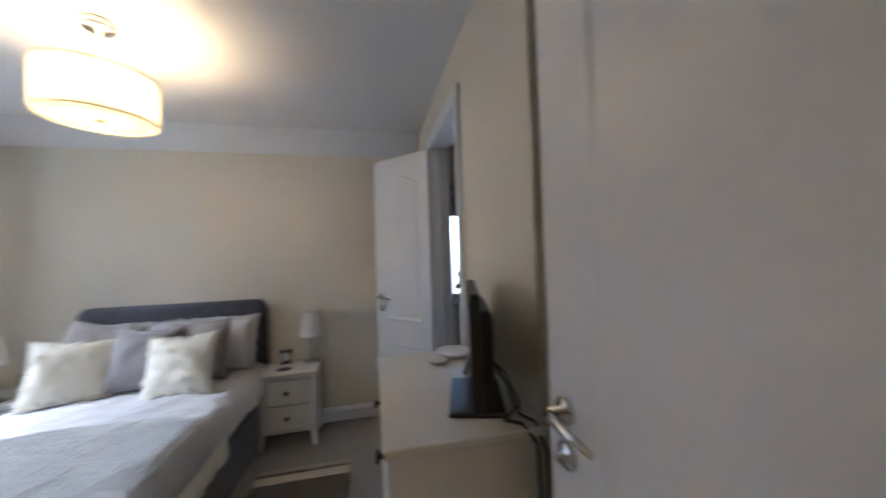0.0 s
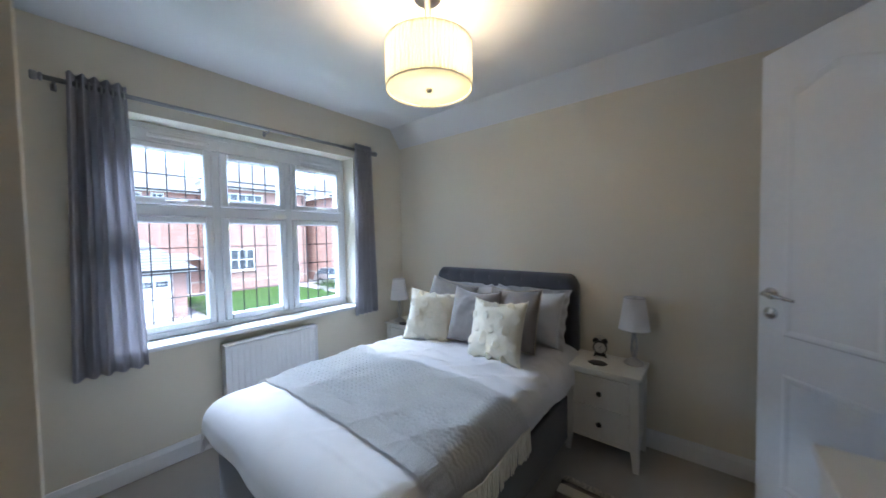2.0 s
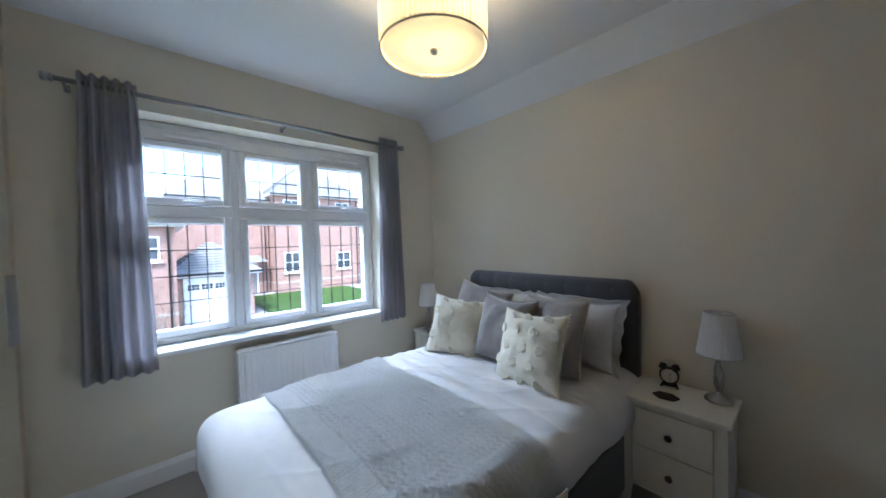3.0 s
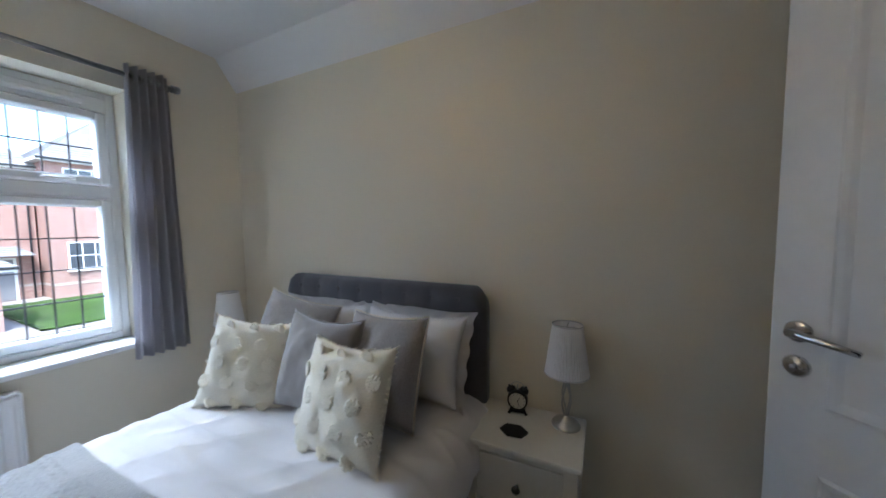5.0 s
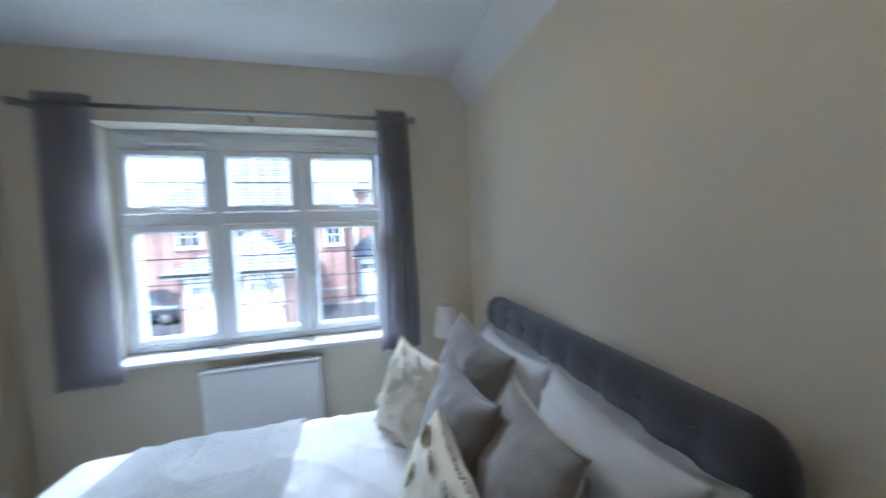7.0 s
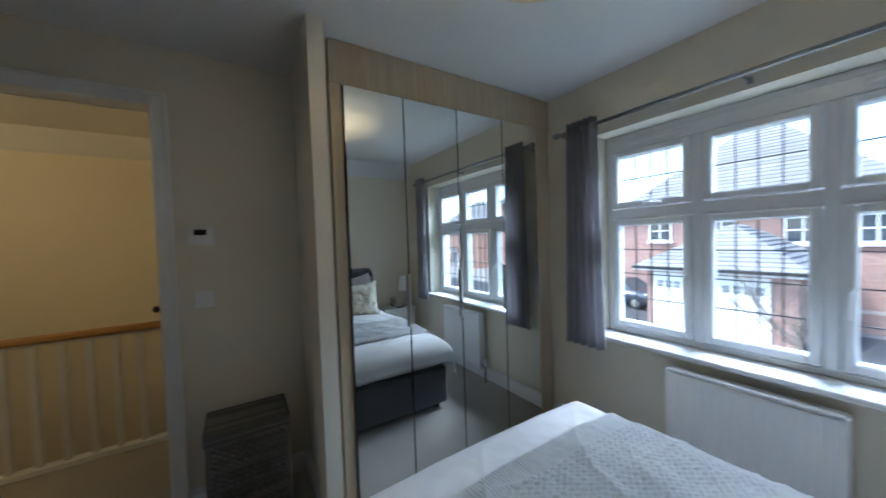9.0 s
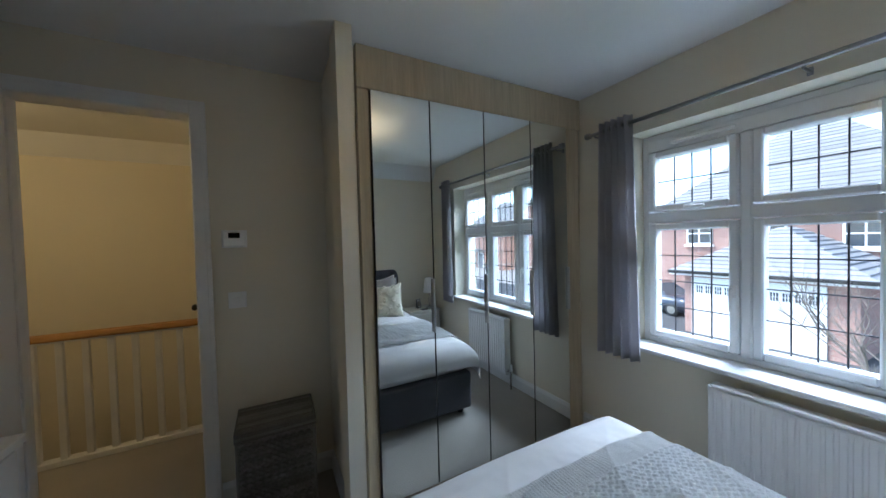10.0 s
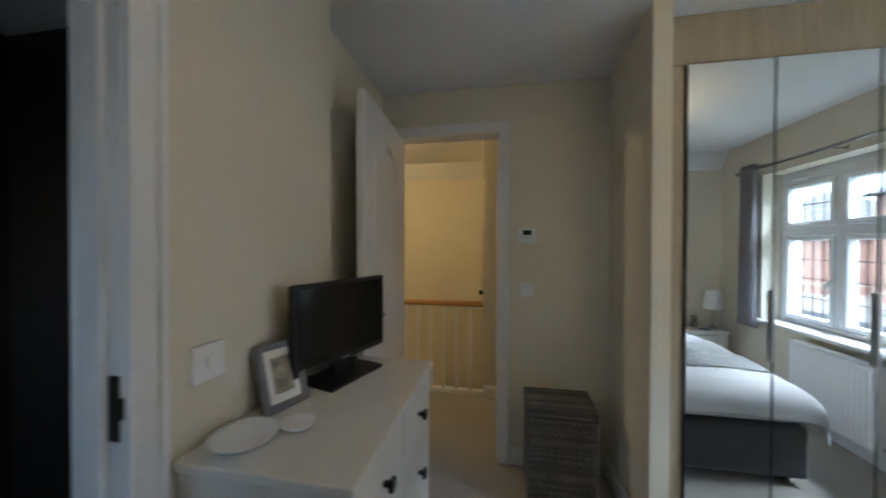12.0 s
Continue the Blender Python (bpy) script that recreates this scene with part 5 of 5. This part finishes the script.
def house(name, label, x0, x1, y0, y1, eave, ridge, windows, door=None, courses=22, group="houses across the road"):
    h = thing(name, label, "house", group)
    part("wall", boxes((x0, x1, y0, y1, G, eave)), "brickwork", h, "red brick wall")
    part("plinth_band", boxes((x0 - 0.02, x1 + 0.02, y0 - 0.02, y1 + 0.02, G + 0.72, G + 0.86)), "mortar", h, "pale stone band")
    part("roof", roof_mesh(x0, x1, y0, y1, eave, ridge, courses), "rooftile", h, "grey tiled hipped roof")
    part("fascia_board", boxes((x0 - 0.36, x1 + 0.36, y0 - 0.36, y1 + 0.36, eave - 0.16, eave - 0.01)), "fascia", h)
    part("gutter", boxes((x1 + 0.36, x1 + 0.46, y0 - 0.36, y1 + 0.36, eave - 0.10, eave + 0.01)), "black", h)
    for s in windows:
        house_window(h, x1, *s)
    if door:
        yc, w, hh = door
        d = part("door", boxes((x1, x1 + 0.07, yc - w / 2, yc + w / 2, G + 0.05, G + hh)), "greyframe", h, "grey-green front door")
        part("door_surround", boxes((x1, x1 + 0.05, yc - w / 2 - 0.12, yc - w / 2, G, G + hh + 0.12), (x1, x1 + 0.05, yc + w / 2, yc + w / 2 + 0.12, G, G + hh + 0.12),
                                    (x1, x1 + 0.05, yc - w / 2, yc + w / 2, G + hh, G + hh + 0.12)), "fascia", d)
        part("porch_roof", roof_mesh(x1, x1 + 1.0, yc - w, yc + w, G + hh + 0.25, G + hh + 0.75, 5, 0.1), "rooftile", h)
    part("downpipe", tube([(x1 + 0.08, y1 - 0.25, G), (x1 + 0.08, y1 - 0.25, eave - 0.1)], 0.045, 8), "black", h)
    return h


def garage(name, label, x0, x1, y0, y1, doors):
    g = thing(name, label, "garage", "garages across the road")
    eave, ridge = G + 2.50, G + 4.15
    part("wall", boxes((x0, x1, y0, y1, G, eave)), "brickwork", g, "red brick wall")
    part("roof", roof_mesh(x0, x1, y0, y1, eave, ridge, 12, 0.4), "rooftile", g, "grey tiled hipped roof")
    part("gutter", boxes((x1 + 0.38, x1 + 0.48, y0 - 0.4, y1 + 0.4, eave - 0.08, eave + 0.03)), "black", g)
    part("fascia_board", boxes((x0 - 0.38, x1 + 0.38, y0 - 0.38, y1 + 0.38, eave - 0.16, eave - 0.005)), "fascia", g)
    for a, b in doors:
        d = part("garage_door", boxes((x1, x1 + 0.06, a, b, G + 0.02, G + 2.16)), "fascia", g, "white panelled garage door")
        n = 4
        for k in range(n):
            u, v = a + (b - a) * k / n + 0.05, a + (b - a) * (k + 1) / n - 0.05
            part("pane", boxes((x1 + 0.055, x1 + 0.066, u, v, G + 1.66, G + 1.94)), "darkglass", d)
            for w in (0.33, 0.67):
                yb = u + (v - u) * w
                part("glazing_bar", boxes((x1 + 0.06, x1 + 0.072, yb - 0.012, yb + 0.012, G + 1.66, G + 1.94)), "fascia", d)
            part("glazing_bar", boxes((x1 + 0.06, x1 + 0.071, u, v, G + 1.79, G + 1.81)), "fascia", d)
            part("door_panel", boxes((x1 + 0.058, x1 + 0.075, u, v, G + 0.15, G + 1.52), bevel=0.008), "fascia", d)
        part("door_frame", boxes((x1, x1 + 0.08, a - 0.12, a, G, G + 2.26), (x1, x1 + 0.08, b, b + 0.12, G, G + 2.26), (x1, x1 + 0.08, a, b, G + 2.16, G + 2.26)), "fascia", g)
    return g


garage("garage", "brick double garage with white doors and grey tiled roof", -18.5, -13.0, -5.5, -1.0, ((-5.1, -3.9), (-2.95, -1.75)))
house("house", "red brick two-storey house behind the garage", -26, -17.2, -9.0, 1.2, 2.4, 6.6,
      [(-6.8, 0.9, 1.0, 1.0, 2, 2), (-4.2, 0.75, 1.0, 1.0, 2, 2), (-1.6, 0.75, 1.0, 1.0, 2, 2), (0.2, 0.75, 0.8, 1.0, 2, 2)])
garage("garage", "brick garage with a white door beside the lawn", -24, -18.6, 1.2, 4.6, ((1.6, 3.9),))
house("house", "red brick house with a wide white window over the lawn", -34, -26.0, 7.7, 15.0, 5.4, 9.0,
      [(9.5, -0.95, 2.2, 1.55, 4, 2), (9.9, 3.9, 2.9, 1.0, 5, 2), (13.4, 3.9, 1.2, 1.0, 2, 2), (13.4, -0.95, 1.2, 1.4, 2, 2)])
house("house", "recessed brick house with a grey front door behind the garage", -34, -27.6, 1.4, 7.6, 5.0, 8.4,
      [(2.7, 3.8, 0.6, 0.9, 2, 2), (3.9, 3.8, 0.6, 0.9, 2, 2), (5.1, 3.8, 0.6, 0.9, 2, 2)], door=(6.1, 1.1, 2.3))
house("house", "red brick house further along the road", -33, -24.0, 16.4, 27.0, 5.2, 8.8,
      [(19.0, -1.3, 1.8, 1.4, 3, 2), (24.5, -1.3, 1.8, 1.4, 3, 2), (19.0, 3.0, 1.5, 1.0, 3, 2), (24.5, 3.0, 1.5, 1.0, 3, 2)], door=(22.0, 1.0, 2.05))
house("house", "red brick house at the far bend of the road", -34, -24.0, 31.0, 42.0, 2.5, 6.8,
      [(33.5, -1.7, 1.8, 1.3, 3, 2), (38.5, -1.7, 1.8, 1.3, 3, 2), (33.5, 0.95, 1.5, 1.0, 3, 2), (38.5, 0.95, 1.5, 1.0, 3, 2)], door=(36.0, 1.0, 2.05))
house("house", "red brick house down the road past the garages", -28, -18.0, -26.0, -13.0, 2.5, 6.8,
      [(-23, -1.7, 1.8, 1.3, 3, 2), (-16, -1.7, 1.8, 1.3, 3, 2), (-23, 0.95, 1.5, 1.0, 3, 2), (-16, 0.95, 1.5, 1.0, 3, 2)], door=(-19.5, 1.0, 2.05))


def car(x, y, turn, paint, label):
    c = thing("car", label, "car", "parked cars")
    L, W = 4.1, 1.72
    side = [(-2.02, 0.35), (-2.05, 0.62), (-1.98, 0.92), (-1.2, 0.98), (1.05, 0.96), (1.75, 0.86), (2.0, 0.68), (2.05, 0.42), (1.95, 0.24), (-1.9, 0.24)]
    bm = bmesh.new()
    prism([(u, v) for u, v in side], "y", -W / 2, W / 2, bm)
    bmesh.ops.bevel(bm, geom=bm.edges[:], offset=0.07, segments=2, affect='EDGES')
    part("body", bm, paint, c, smooth=True)
    bm = bmesh.new()
    lo = [(-1.85, -0.78), (1.0, -0.78), (1.0, 0.78), (-1.85, 0.78)]
    hi = [(-1.45, -0.60), (0.25, -0.60), (0.25, 0.60), (-1.45, 0.60)]
    a = [bm.verts.new((p[0], p[1], 0.95)) for p in lo]
    b = [bm.verts.new((p[0], p[1], 1.42)) for p in hi]
    for i in range(4):
        bm.faces.new((a[i], a[(i + 1) % 4], b[(i + 1) % 4], b[i]))
    bm.faces.new(a[::-1])
    bm.faces.new(b)
    part("cabin_glass", bm, "darkglass", c, "dark tinted windows")
    part("car_roof", box(bmesh.new(), -1.42, 0.24, -0.60, 0.60, 1.40, 1.46, 0.03, 2), paint, c)
    for s in (-1, 1):
        for p, q in (((1.02, s * 0.80, 0.95), (0.26, s * 0.61, 1.43)), ((-0.55, s * 0.80, 0.95), (-0.55, s * 0.61, 1.43)), ((-1.86, s * 0.80, 0.95), (-1.44, s * 0.61, 1.43))):
            part("pillar", tube([p, q], 0.035, 6), paint, c)
    for wx in (-1.25, 1.28):
        for s in (-1, 1):
            bm = lathe([(0.20, -0.10), (0.30, -0.10), (0.32, -0.06), (0.32, 0.06), (0.30, 0.10), (0.20, 0.10)], 24)
            bmesh.ops.transform(bm, matrix=pose(wx, s * (W / 2 - 0.08), 0.32, 90, 0, 0), verts=bm.verts[:])
            wh = part("wheel", bm, "rubber", c, smooth=True)
            bm = lathe([(0.03, 0.0), (0.20, 0.02), (0.20, 0.04), (0.03, 0.05)], 16)
            bmesh.ops.transform(bm, matrix=pose(wx, s * (W / 2 + 0.01), 0.32, -90 * s, 0, 0), verts=bm.verts[:])
            part("rim", bm, "steel", wh)
    for s in (-1, 1):
        part("headlight", box(bmesh.new(), 1.88, 2.03, s * 0.55 - 0.17, s * 0.55 + 0.17, 0.60, 0.74, 0.03, 1), "chrome", c)
        part("tail_light", box(bmesh.new(), -2.06, -1.95, s * 0.62 - 0.12, s * 0.62 + 0.12, 0.66, 0.84, 0.02, 1), "brick", c)
    c.matrix_world = pose(x, y, G + 0.012, 0, 0, turn)


car(-16.2, -8.2, 80, "carpaint", "dark blue hatchback parked by the garage")
car(-22.0, 15.8, 20, "steel", "silver hatchback parked on the far driveway")


def bare_tree(x, y, height, seed, label):
    t = thing("tree", label, "tree")
    rnd = random.Random(seed)
    trunk, twigs = bmesh.new(), bmesh.new()

    def grow(bm, p, d, length, r, level):
        pts, rad = [p.copy()], [r]
        for k in range(4):
            d = (d + Vector((rnd.uniform(-.22, .22), rnd.uniform(-.22, .22), rnd.uniform(-.06, .16)))).normalized()
            p = p + d * (length / 4)
            pts.append(p.copy())
            rad.append(r * (1 - 0.13 * (k + 1)))
        tube(pts, rad, 6 if level < 2 else 4, bm)
        if level >= 4:
            return
        for k in range(4 if level < 3 else 3):
            q = pts[rnd.randint(2, 4)]
            nd = (d + Vector((rnd.uniform(-1, 1), rnd.uniform(-1, 1), rnd.uniform(-.25, .7)))).normalized()
            grow(twigs, q, nd, length * rnd.uniform(0.5, 0.75), r * 0.48, level + 1)
    grow(trunk, Vector((x, y, G)), Vector((0.05, 0.05, 1)), height * 0.45, 0.055, 0)
    part("trunk", trunk, "bark", t, smooth=True)
    part("branches", twigs, "bark", t, "bare winter branches")


bare_tree(-4.3, 0.75, 4.3, 11, "bare winter tree in the front garden")


def shrub(x, y, r, h, seed, label):
    s = thing("shrub", label, "shrub")
    rnd = random.Random(seed)
    bm = bmesh.new()
    for k in range(900):
        a, q, e = rnd.uniform(0, 6.283), rnd.random() ** 0.45, rnd.random()
        rr = r * q * (0.75 + 0.35 * noise.noise(Vector((math.cos(a) * 2, math.sin(a) * 2, e * 3 + seed))))
        p = Vector((x + rr * math.cos(a), y + rr * math.sin(a), G + h * e * (1.05 - 0.45 * q)))
        m = Matrix.Translation(p) @ Euler((rnd.uniform(-1.5, 1.5), rnd.uniform(-1.5, 1.5), a)).to_matrix().to_4x4()
        f = rnd.uniform(0.03, 0.06)
        bm.faces.new([bm.verts.new(m @ Vector(v)) for v in ((0, 0, 0), (f * 0.5, f * 0.6, 0.004), (0, f * 1.5, 0), (-f * 0.5, f * 0.6, 0.004))])
    part("crown", bm, "leaf", s)
    part("stem", tube([(x, y, G), (x + 0.02, y, G + h * 0.6)], [0.03, 0.012], 6), "bark", s)


shrub(-3.4, 1.0, 0.8, 1.3, 3, "low green shrub below the bare tree")
shrub(-20.5, 13.9, 0.9, 0.9, 5, "low green shrub at the lawn's edge")
shrub(-24.9, 5.0, 0.5, 0.8, 8, "small green shrub beside the garage")
